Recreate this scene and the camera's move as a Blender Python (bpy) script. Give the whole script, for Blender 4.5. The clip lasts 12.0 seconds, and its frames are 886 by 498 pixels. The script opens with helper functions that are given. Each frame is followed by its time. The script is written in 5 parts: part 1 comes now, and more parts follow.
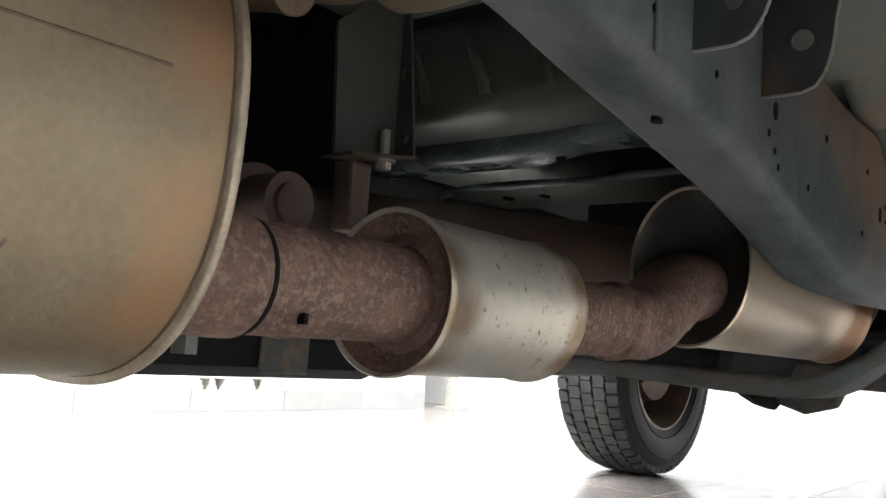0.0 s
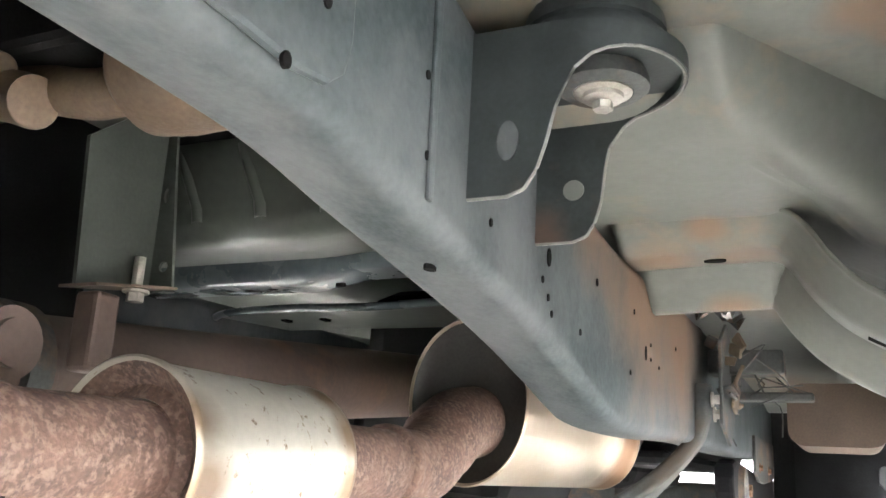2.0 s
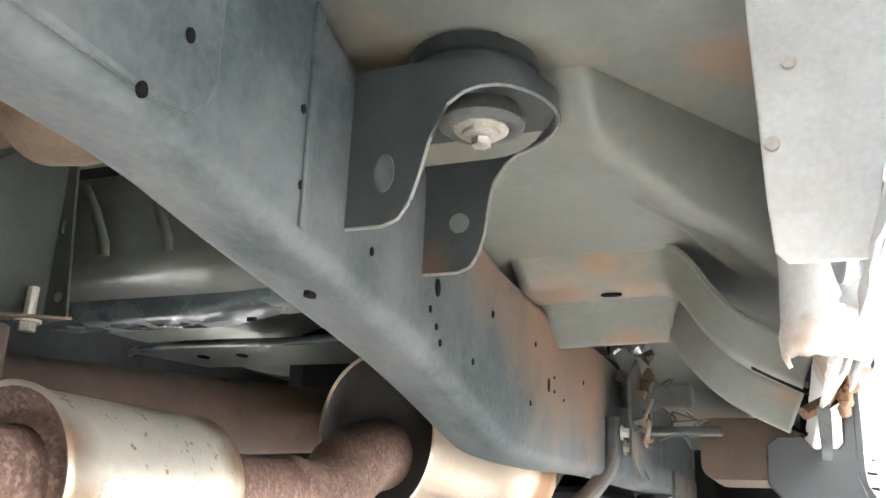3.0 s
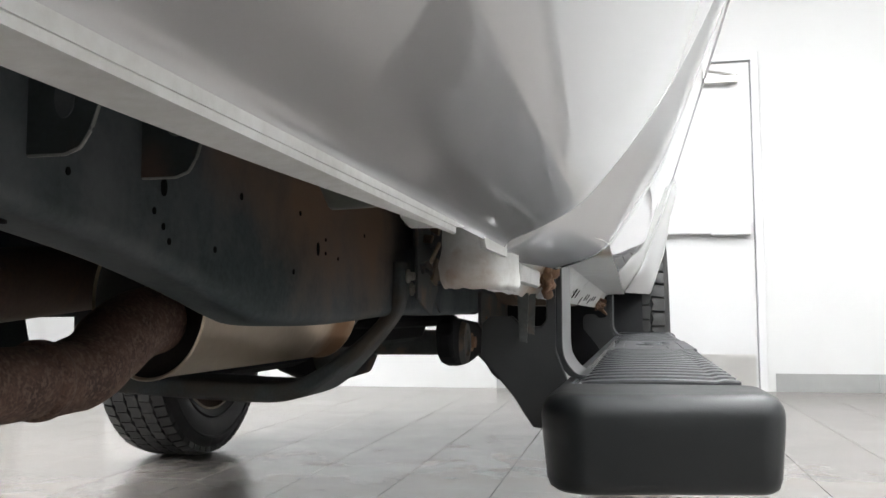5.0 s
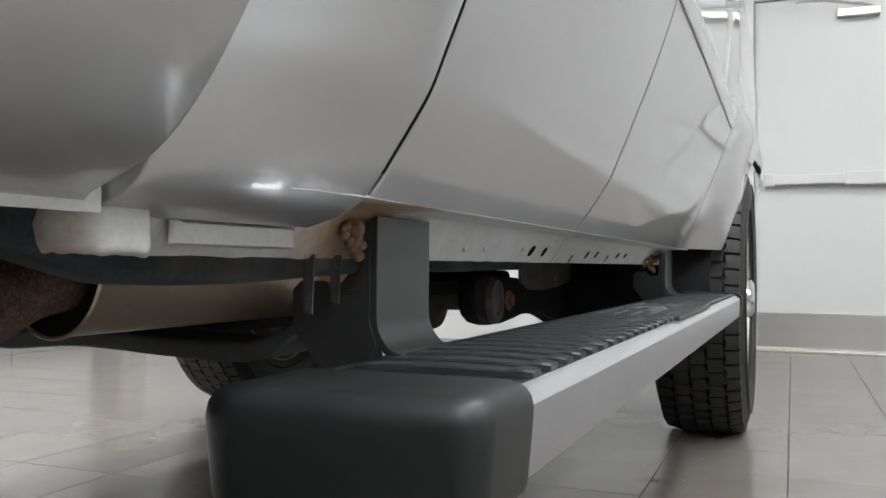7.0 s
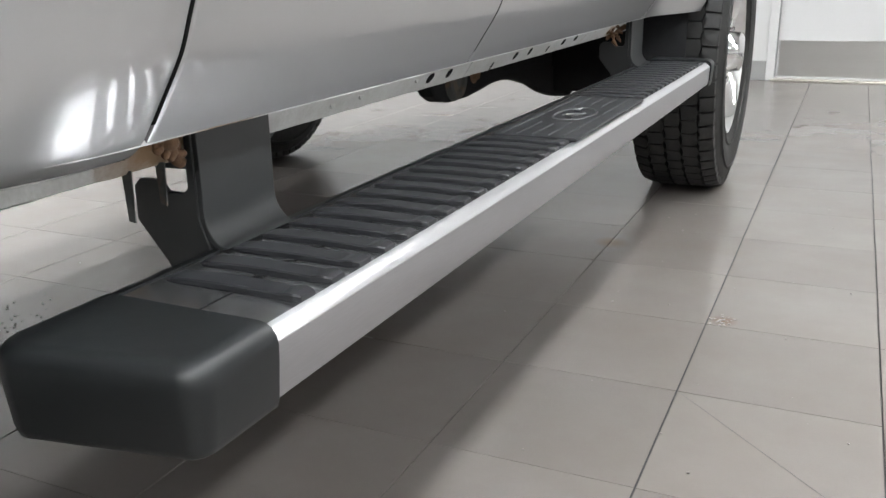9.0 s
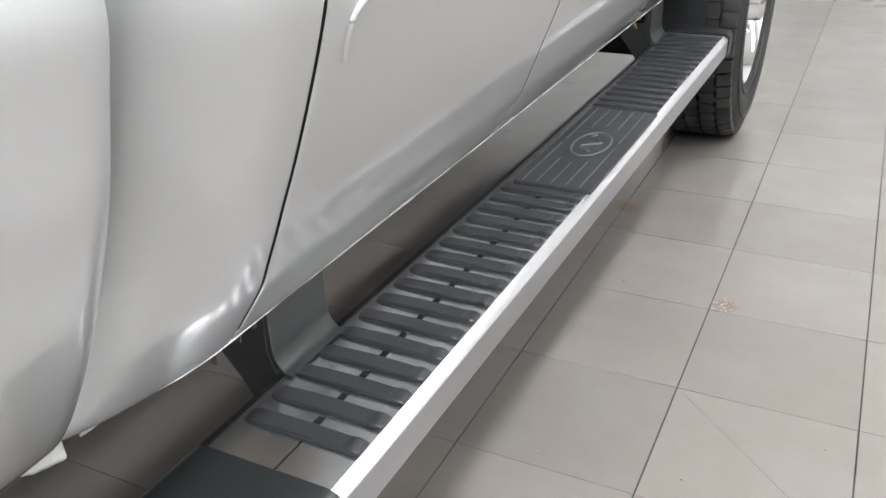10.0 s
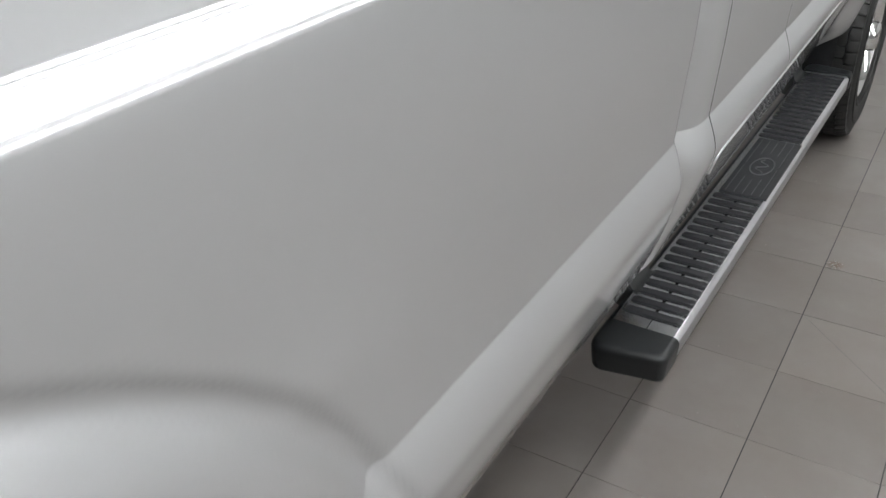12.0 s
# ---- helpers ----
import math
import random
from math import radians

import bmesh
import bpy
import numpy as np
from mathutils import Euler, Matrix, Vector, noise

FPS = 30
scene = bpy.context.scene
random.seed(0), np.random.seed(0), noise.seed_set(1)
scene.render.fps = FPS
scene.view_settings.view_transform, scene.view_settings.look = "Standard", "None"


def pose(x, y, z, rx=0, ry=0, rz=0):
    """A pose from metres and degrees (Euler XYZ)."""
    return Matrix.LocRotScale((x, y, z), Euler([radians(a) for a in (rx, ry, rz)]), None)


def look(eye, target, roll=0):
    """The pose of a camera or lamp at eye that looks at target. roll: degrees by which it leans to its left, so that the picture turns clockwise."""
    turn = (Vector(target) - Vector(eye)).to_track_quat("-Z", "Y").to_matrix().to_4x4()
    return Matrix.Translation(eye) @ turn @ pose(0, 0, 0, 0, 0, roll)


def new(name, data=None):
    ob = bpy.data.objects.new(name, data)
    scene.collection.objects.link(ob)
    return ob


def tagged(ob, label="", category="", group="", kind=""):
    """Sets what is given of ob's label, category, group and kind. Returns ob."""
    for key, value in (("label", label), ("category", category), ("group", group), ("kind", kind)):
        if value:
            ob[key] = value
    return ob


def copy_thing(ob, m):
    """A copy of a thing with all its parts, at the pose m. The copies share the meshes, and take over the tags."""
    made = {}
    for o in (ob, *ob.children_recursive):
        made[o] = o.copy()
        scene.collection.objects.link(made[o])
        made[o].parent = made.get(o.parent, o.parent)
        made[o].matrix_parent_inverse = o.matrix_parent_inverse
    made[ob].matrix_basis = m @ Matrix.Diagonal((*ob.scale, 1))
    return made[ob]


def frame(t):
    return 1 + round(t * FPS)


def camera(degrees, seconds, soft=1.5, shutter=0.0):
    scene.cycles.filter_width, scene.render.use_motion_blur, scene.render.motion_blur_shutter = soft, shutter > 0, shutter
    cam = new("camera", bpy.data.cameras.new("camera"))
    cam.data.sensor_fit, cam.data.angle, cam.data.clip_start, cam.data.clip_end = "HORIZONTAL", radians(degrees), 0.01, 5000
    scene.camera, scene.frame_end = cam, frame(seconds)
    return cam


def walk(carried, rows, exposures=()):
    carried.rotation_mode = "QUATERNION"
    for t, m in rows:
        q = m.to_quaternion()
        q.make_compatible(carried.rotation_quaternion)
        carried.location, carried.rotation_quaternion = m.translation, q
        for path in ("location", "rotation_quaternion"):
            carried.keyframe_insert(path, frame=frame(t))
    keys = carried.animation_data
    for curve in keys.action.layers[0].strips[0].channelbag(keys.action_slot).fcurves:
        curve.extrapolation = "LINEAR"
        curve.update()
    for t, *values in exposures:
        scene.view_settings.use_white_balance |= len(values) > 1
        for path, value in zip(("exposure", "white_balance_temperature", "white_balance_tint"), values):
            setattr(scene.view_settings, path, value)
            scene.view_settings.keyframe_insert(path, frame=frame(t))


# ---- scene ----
cam = camera(54.2, 12.0)
METRES, EYE, TILT, LEAN, TURN = 3.3, 0.52, 6.0, 0.0, 33.0
PATH = [
    (0, (0.139, 0.13, 0.396), (-1.11, 1.674, 0.625), 4.0),
    (0.5, (0.118, 0.141, 0.39), (-1.043, 1.748, 0.653), 3.9),
    (1, (0.112, 0.159, 0.416), (-0.873, 1.867, 0.744), 3.6),
    (1.5, (0.11, 0.164, 0.427), (-0.792, 1.906, 0.817), 3.5),
    (2, (0.127, 0.178, 0.435), (-0.707, 1.925, 0.933), 3.1),
    (2.5, (0.154, 0.184, 0.421), (-0.63, 1.925, 1.017), 2.8),
    (4.5, (0.255, 0.142, 0.444), (-0.186, 2.038, 0.902), 1.1),
    (5, (0.296, 0.174, 0.502), (-0.124, 2.124, 0.652), -0.3),
    (5.5, (0.347, 0.244, 0.534), (-0.071, 2.197, 0.638), -0.2),
    (6, (0.396, 0.277, 0.531), (-0.082, 2.217, 0.608), -0.3),
    (6.5, (0.47, 0.324, 0.512), (-0.178, 2.215, 0.569), -0.3),
    (8.5, (0.671, 0.485, 0.555), (-0.166, 2.278, 0.264), -0.7),
    (9, (0.718, 0.42, 0.666), (-0.089, 2.144, 0.055), -1.2),
    (9.5, (0.674, 0.412, 0.698), (-0.12, 2.072, -0.084), -2.0),
    (10, (0.723, 0.396, 0.951), (-0.078, 1.993, 0.052), -1.7),
    (10.5, (0.771, 0.245, 1.263), (0.002, 1.809, 0.282), -1.6),
    (11, (0.823, 0.027, 1.413), (0.078, 1.591, 0.414), -1.2),
    (11.5, (0.81, -0.269, 1.484), (-0.021, 1.239, 0.467), -1.9),
    (12, (0.765, -0.596, 1.527), (-0.169, 0.846, 0.504), -2.3),
]
EXPOSURES = [(0.0, 1.98), (0.5, 2.24), (1.0, 2.95), (1.5, 3.8), (2.0, 4.08), (2.5, 4.14), (4.3, 2.4), (4.6, 1.6), (5.0, 0.72), (5.5, 0.15), (6.5, 0.0), (8.5, 0.17), (9.5, 0.6), (10.0, 0.66), (10.5, 0.18), (11.3, 0.02), (11.6, -0.1), (12.0, -0.42)]
walk(cam, [(t, look(eye, target, roll)) for t, eye, target, roll in PATH], EXPOSURES)

# ---- light ----
LAMP = 27.0
world = bpy.data.worlds.new("world")
scene.world = world
world.use_nodes = True
world.node_tree.nodes["Background"].inputs[0].default_value = (0.8, 0.85, 0.9, 1)
world.node_tree.nodes["Background"].inputs[1].default_value = 0.3


# ---- materials ----
def mat(name, a, b=None, rough=0.5, metal=0.0, scale=20.0, fine=250.0, bump=0.0, spots=None, spot_scale=12.0, spot_cut=0.62,
        coat=0.0, coat_rough=0.03, rand=0.0, emit=0.0, stretch=(1, 1, 1), spot_soft=0.08, rough_var=0.1, place=False, stains=(), stain=(0.30, 0.15, 0.06), spec=0.5):
    """A surface of two mottled tones, optional spots of a third colour, and fine relief."""
    m = bpy.data.materials.new(name)
    m.use_nodes = True
    nt = m.node_tree
    n, l = nt.nodes, nt.links
    p = n["Principled BSDF"]
    b = b or tuple(c * 0.8 for c in a)
    co = n.new("ShaderNodeTexCoord")
    mp = n.new("ShaderNodeMapping")
    mp.inputs["Scale"].default_value = stretch
    geo = n.new("ShaderNodeNewGeometry")
    l.new(geo.outputs["Position"] if place else co.outputs["Object"], mp.inputs["Vector"])
    n1 = n.new("ShaderNodeTexNoise")
    n1.inputs["Scale"].default_value, n1.inputs["Detail"].default_value, n1.inputs["Roughness"].default_value = scale, 6, 0.6
    n2 = n.new("ShaderNodeTexNoise")
    n2.inputs["Scale"].default_value, n2.inputs["Detail"].default_value = fine, 3
    l.new(mp.outputs[0], n1.inputs["Vector"])
    l.new(mp.outputs[0], n2.inputs["Vector"])
    avg = n.new("ShaderNodeMath")
    avg.operation = "MULTIPLY_ADD"
    avg.inputs[1].default_value = 0.35
    l.new(n2.outputs[0], avg.inputs[0])
    sc = n.new("ShaderNodeMath")
    sc.operation = "MULTIPLY"
    sc.inputs[1].default_value = 0.65
    l.new(n1.outputs[0], sc.inputs[0])
    l.new(sc.outputs[0], avg.inputs[2])
    ramp = n.new("ShaderNodeValToRGB")
    ramp.color_ramp.elements[0].position, ramp.color_ramp.elements[1].position = 0.36, 0.64
    ramp.color_ramp.elements[0].color, ramp.color_ramp.elements[1].color = (*b, 1), (*a, 1)
    l.new(avg.outputs[0], ramp.inputs[0])
    col = ramp.outputs[0]
    if spots:
        n3 = n.new("ShaderNodeTexNoise")
        n3.inputs["Scale"].default_value, n3.inputs["Detail"].default_value, n3.inputs["Roughness"].default_value = spot_scale, 8, 0.65
        l.new(mp.outputs[0], n3.inputs["Vector"])
        cut = n.new("ShaderNodeMapRange")
        cut.inputs["From Min"].default_value, cut.inputs["From Max"].default_value = spot_cut - spot_soft, spot_cut + spot_soft
        l.new(n3.outputs[0], cut.inputs["Value"])
        mix = n.new("ShaderNodeMix")
        mix.data_type = "RGBA"
        sock = [s for s in mix.inputs if s.type == "RGBA"]
        l.new(cut.outputs[0], mix.inputs[0])
        l.new(col, sock[0])
        sock[1].default_value = (*spots, 1)
        col = [s for s in mix.outputs if s.type == "RGBA"][0]
    for sx, sy, sz, sr in stains:
        dist = n.new("ShaderNodeVectorMath")
        dist.operation = "DISTANCE"
        dist.inputs[1].default_value = (sx, sy, sz)
        l.new(geo.outputs["Position"], dist.inputs[0])
        wob = n.new("ShaderNodeMath")
        wob.operation = "MULTIPLY_ADD"
        wob.inputs[1].default_value = -1.3 * sr
        l.new(n1.outputs[0], wob.inputs[0])
        l.new(dist.outputs["Value"], wob.inputs[2])
        fade = n.new("ShaderNodeMapRange")
        fade.inputs["From Min"].default_value, fade.inputs["From Max"].default_value = 0.35 * sr, -0.35 * sr
        l.new(wob.outputs[0], fade.inputs["Value"])
        mx = n.new("ShaderNodeMix")
        mx.data_type = "RGBA"
        sock = [q for q in mx.inputs if q.type == "RGBA"]
        l.new(fade.outputs[0], mx.inputs[0])
        l.new(col, sock[0])
        sock[1].default_value = (*stain, 1)
        col = [q for q in mx.outputs if q.type == "RGBA"][0]
    if rand:
        oi = n.new("ShaderNodeObjectInfo")
        hs = n.new("ShaderNodeHueSaturation")
        mr = n.new("ShaderNodeMapRange")
        mr.inputs["To Min"].default_value, mr.inputs["To Max"].default_value = 1 - rand, 1 + rand
        l.new(oi.outputs["Random"], mr.inputs["Value"])
        l.new(mr.outputs[0], hs.inputs["Value"])
        l.new(col, hs.inputs["Color"])
        col = hs.outputs[0]
    l.new(col, p.inputs["Base Color"])
    rr = n.new("ShaderNodeMapRange")
    rr.inputs["To Min"].default_value, rr.inputs["To Max"].default_value = max(0.02, rough - rough_var), min(1, rough + rough_var)
    l.new(n1.outputs[0], rr.inputs["Value"])
    l.new(rr.outputs[0], p.inputs["Roughness"])
    p.inputs["Metallic"].default_value = metal
    p.inputs["Specular IOR Level"].default_value = spec
    p.inputs["Coat Weight"].default_value, p.inputs["Coat Roughness"].default_value = coat, coat_rough
    if bump:
        bp = n.new("ShaderNodeBump")
        bp.inputs["Strength"].default_value, bp.inputs["Distance"].default_value = 1.0, bump
        l.new(avg.outputs[0], bp.inputs["Height"])
        l.new(bp.outputs[0], p.inputs["Normal"])
    if emit:
        p.inputs["Emission Color"].default_value, p.inputs["Emission Strength"].default_value = (*a, 1), emit
    return m


PAINT = mat("silver_paint", (0.452, 0.456, 0.46), (0.434, 0.438, 0.442), rough=0.37, metal=0.52, scale=2.0, fine=2500, coat=1.0, coat_rough=0.02, rough_var=0.03)
PAINT.node_tree.nodes["Principled BSDF"].inputs["Coat IOR"].default_value = 1.66
FLANGE = mat("seam_primer", (0.62, 0.63, 0.62), (0.50, 0.50, 0.48), rough=0.4, scale=30, spots=(0.33, 0.17, 0.07), spot_scale=14, spot_cut=0.70, bump=0.0005, stains=((0.225, 0.945, 0.550, 0.085), (0.25, 0.97, 0.555, 0.06), (0.222, 2.42, 0.53, 0.04), (0.195, 0.715, 0.528, 0.026), (0.17, 0.72, 0.517, 0.016)), stain=(0.27, 0.17, 0.095))
FRAME = mat("frame_wax", (0.072, 0.091, 0.094), (0.037, 0.048, 0.050), spec=0.12, rough=0.55, scale=14, fine=260, spots=(0.130, 0.136, 0.139), spot_scale=7, spot_cut=0.585, spot_soft=0.15, bump=0.0008, stretch=(1, 0.6, 0.6), stains=((-0.094, 1.20, 0.70, 0.20), (-0.094, 1.45, 0.68, 0.22), (-0.094, 1.0, 0.72, 0.12)), stain=(0.182, 0.122, 0.084))
BRACKET = mat("bracket_black", (0.045, 0.056, 0.056), (0.03, 0.036, 0.036), rough=0.45, scale=25, spots=(0.07, 0.06, 0.05), spot_scale=16, spot_cut=0.68, bump=0.0003, stains=((-0.09, 0.81, 0.615, 0.035),), stain=(0.085, 0.058, 0.044))
EDGE = mat("bare_edge", (0.28, 0.28, 0.26), (0.18, 0.18, 0.165), rough=0.45, metal=0.3)
PAN = mat("floor_pan_primer", (0.170, 0.184, 0.164), (0.136, 0.148, 0.131), rough=0.42, scale=7, fine=90, spots=(0.266, 0.203, 0.133), spot_scale=6, spot_cut=0.66, spot_soft=0.10, bump=0.0005, stains=((0.155, 0.775, 0.757, 0.045), (0.175, 0.81, 0.757, 0.03), (-0.06, 1.15, 0.68, 0.06), (0.03, 1.15, 0.68, 0.05), (0.0, 1.28, 0.65, 0.05), (0.0, 1.08, 0.70, 0.03), (0.15, 1.29, 0.61, 0.03), (0.19, 1.22, 0.58, 0.03), (0.16, 1.55, 0.61, 0.03), (0.0, 2.5, 0.82, 0.22), (0.08, 1.9, 0.77, 0.12)), stain=(0.224, 0.158, 0.105))
# darker copy of PAN: grime and the inboard floor's weaker light in one colour
PANDARK = mat("grimy_shaded_primer", (0.100, 0.117, 0.098), (0.063, 0.075, 0.064), rough=0.36, scale=7, fine=90, spots=(0.096, 0.104, 0.089), spot_scale=6, spot_cut=0.62, spot_soft=0.15, bump=0.0006)
XBAR = mat("dusty_bar", (0.080, 0.093, 0.094), (0.048, 0.056, 0.058), rough=0.55, scale=14, spots=(0.080, 0.062, 0.046), spot_scale=6, spot_cut=0.56, spot_soft=0.12, bump=0.0006, spec=0.2)
PANLEG = mat("dull_green_bracket", (0.063, 0.074, 0.063), (0.041, 0.048, 0.041), rough=0.5, scale=14, bump=0.0005)
BROWN = mat("dusty_brown", (0.128, 0.092, 0.064), (0.080, 0.056, 0.040), rough=0.6, scale=12, bump=0.0008)
CHANNEL = mat("waxed_channel", (0.14, 0.175, 0.185), (0.10, 0.125, 0.135), rough=0.27, scale=9, fine=120, bump=0.0004)
# grime plus deep underbody shade in one near-black, almost sheenless colour
DARK = mat("grimy_shade_black", (0.016, 0.017, 0.018), (0.009, 0.009, 0.010), rough=0.75, scale=12, bump=0.001, spec=0.12)
GUNK = mat("grimy_steel", (0.080, 0.088, 0.084), (0.040, 0.042, 0.040), rough=0.6, scale=15, spots=(0.160, 0.104, 0.064), spot_scale=14, spot_cut=0.6, bump=0.001)
RUSTY = mat("rusted_pipe", (0.180, 0.106, 0.078), (0.062, 0.037, 0.030), rough=0.7, metal=0.2, scale=26, fine=300, spots=(0.215, 0.146, 0.114), spot_scale=150, spot_cut=0.565, spot_soft=0.075, bump=0.0020)
CANSTEEL = mat("aluminized_can", (0.510, 0.484, 0.418), (0.422, 0.396, 0.339), rough=0.4, metal=0.6, scale=8, fine=120, spots=(0.176, 0.114, 0.070), spot_scale=95, spot_cut=0.635, spot_soft=0.03, bump=0.0004, stains=((-0.23, 0.61, 0.42, 0.03), (-0.235, 0.60, 0.46, 0.03), (-0.26, 0.61, 0.385, 0.03), (-0.23, 0.787, 0.42, 0.028), (-0.235, 0.787, 0.46, 0.028), (-0.26, 0.787, 0.49, 0.03), (-0.24, 0.787, 0.39, 0.028)), stain=(0.211, 0.150, 0.097))
MUFSTEEL = mat("muffler_skin", (0.246, 0.205, 0.135), (0.184, 0.148, 0.092), rough=0.48, metal=0.4, scale=16, fine=200, spots=(0.098, 0.070, 0.045), spot_scale=55, spot_cut=0.715, spot_soft=0.025, bump=0.0008, stains=((-0.24, 0.375, 0.46, 0.05), (-0.23, 0.38, 0.53, 0.05), (-0.225, 0.37, 0.57, 0.04), (-0.25, 0.37, 0.41, 0.04)), stain=(0.271, 0.164, 0.090))
CATSTEEL = mat("heated_steel", (0.62, 0.53, 0.42), (0.55, 0.45, 0.33), rough=0.36, metal=0.7, scale=5, fine=70, bump=0.0003, stains=((-0.235, 1.74, 0.50, 0.11), (-0.25, 1.78, 0.58, 0.12), (-0.27, 1.76, 0.44, 0.11)), stain=(0.21, 0.115, 0.055))
# dark steel for the converter's end caps
DARKSTEEL = mat("dark_cap_steel", (0.055, 0.054, 0.050), (0.032, 0.031, 0.029), rough=0.33, metal=0.6, scale=8)
SHAFT = mat("rusty_driveshaft", (0.15, 0.105, 0.085), (0.10, 0.07, 0.06), rough=0.6, metal=0.2, scale=9, fine=140, spots=(0.24, 0.13, 0.08), spot_scale=7, spot_cut=0.6, bump=0.0004)
TAN = mat("tan_heat_shield", (0.22, 0.165, 0.11), (0.14, 0.10, 0.07), rough=0.55, metal=0.2, scale=14, bump=0.001)
GALV = mat("plated_bolt", (0.62, 0.6, 0.55), (0.4, 0.37, 0.32), rough=0.4, metal=0.7, scale=60)
# lighter than ALU so the bevel's highlight is in the colour
BEVEL = mat("highlight_aluminium", (0.66, 0.665, 0.68), (0.60, 0.605, 0.62), rough=0.30, metal=0.9, scale=5, fine=700, stretch=(1, 0.05, 1), rough_var=0.04)
ALU = mat("brushed_aluminium", (0.47, 0.475, 0.50), (0.42, 0.425, 0.445), rough=0.30, metal=0.93, scale=5, fine=700, stretch=(1, 0.05, 1), bump=0.00002, rough_var=0.05)
POLISHED = mat("lacquered_aluminium", (0.62, 0.63, 0.645), (0.57, 0.58, 0.595), rough=0.24, metal=0.97, scale=6, fine=500, stretch=(1, 0.05, 1), rough_var=0.04, coat=0.4, coat_rough=0.12)
PLASTIC = mat("black_plastic", (0.0105, 0.0122, 0.0132), (0.0075, 0.0088, 0.0096), spec=0.42, rough=0.42, scale=20, fine=900, bump=0.0002)
SATIN = mat("satin_black_paint", (0.034, 0.036, 0.037), (0.026, 0.028, 0.029), rough=0.36, scale=14, fine=700, bump=0.0001)
RUBBER = mat("pad_rubber", (0.022, 0.023, 0.026), (0.016, 0.017, 0.019), rough=0.37, scale=30, fine=900, bump=0.0002)
TYRE = mat("tyre_rubber", (0.016, 0.016, 0.0155), (0.010, 0.010, 0.0095), rough=0.62, scale=18, fine=300, spots=(0.04, 0.037, 0.032), spot_scale=14, spot_cut=0.64, bump=0.0006)
CHROME = mat("chrome", (0.80, 0.80, 0.80), (0.75, 0.75, 0.75), rough=0.10, metal=1.0, rough_var=0.04)
RIMIN = mat("rusty_rim_back", (0.17, 0.11, 0.075), (0.09, 0.06, 0.043), rough=0.6, metal=0.3, scale=18, bump=0.001)
SEAMDARK = mat("dirty_seam", (0.12, 0.085, 0.05), (0.08, 0.055, 0.035), rough=0.7, scale=30)
RIMLIP = mat("pale_rim_lip", (0.42, 0.37, 0.29), (0.27, 0.22, 0.16), rough=0.5, metal=0.4, scale=35, fine=300, spots=(0.14, 0.09, 0.06), spot_scale=60, spot_cut=0.66, spot_soft=0.03, bump=0.0004)
GLASS = mat("tinted_glass", (0.02, 0.022, 0.024), (0.02, 0.022, 0.024), rough=0.05, scale=3, rough_var=0.02)
WHITE = mat("white_wall_paint", (0.55, 0.55, 0.545), (0.53, 0.53, 0.525), rough=0.6, scale=1.5, fine=200, bump=0.0004)
DOORP = mat("white_door_paint", (0.57, 0.57, 0.57), (0.55, 0.55, 0.55), rough=0.35, scale=2, fine=150, bump=0.0001)
CEIL = mat("ceiling_white", (0.78, 0.78, 0.77), (0.74, 0.74, 0.73), rough=0.8, scale=2, fine=150, bump=0.001)
TILE = mat("grey_floor_tile", (0.194, 0.179, 0.168), (0.173, 0.159, 0.149), spec=0.5, rough=0.23, scale=5, fine=420, rand=0.06, spots=(0.165, 0.145, 0.130), spot_scale=2.2, spot_cut=0.57, spot_soft=0.2, bump=0.00006, rough_var=0.06, place=True, stains=((0.22, 2.50, 0, 0.055), (0.548, 2.08, 0, 0.03)), stain=(0.155, 0.118, 0.092))
GROUT = mat("dark_grout", (0.035, 0.033, 0.031), (0.022, 0.021, 0.02), rough=0.8, scale=40)
SCRATCH = mat("faint_scratch", (0.10, 0.092, 0.086), (0.06, 0.055, 0.05), rough=0.6, scale=30)
JOINT = mat("black_joint", (0.02, 0.02, 0.02), (0.012, 0.012, 0.012), rough=0.8, scale=60)
BASEB = mat("grey_base_tile", (0.30, 0.30, 0.295), (0.25, 0.25, 0.245), rough=0.35, scale=5, rand=0.05)
STEEL = mat("stainless_plate", (0.58, 0.57, 0.55), (0.52, 0.51, 0.49), rough=0.34, metal=0.9, scale=4, fine=500, stretch=(0.05, 1, 1))
LIGHT = mat("lit_diffuser", (0.965, 0.985, 1.0), (0.965, 0.985, 1.0), rough=0.5, emit=LAMP)
RUSTLIGHT = mat("rust_scale", (0.40, 0.25, 0.14), (0.24, 0.13, 0.07), rough=0.8, scale=60, spots=(0.5, 0.42, 0.34), spot_scale=40, spot_cut=0.6, bump=0.001)
RUSTSTAIN = mat("rust_lump", (0.23, 0.135, 0.075), (0.12, 0.065, 0.04), rough=0.8, scale=60, bump=0.002)
GRIT = mat("crushed_grit", (0.30, 0.29, 0.27), (0.18, 0.17, 0.16), rough=0.6, scale=80)
CRUMB = mat("tile_crumb", (0.22, 0.20, 0.182), (0.12, 0.11, 0.10), rough=0.6, scale=80)
AMBER = mat("amber_lens", (0.8, 0.35, 0.05), (0.7, 0.3, 0.04), rough=0.15)
HOLE = mat("hole_dark", (0.010, 0.010, 0.010), (0.008, 0.008, 0.008), rough=0.9, spec=0.05)
LINE = mat("grey_tread_line", (0.085, 0.088, 0.092), (0.06, 0.062, 0.066), rough=0.35)


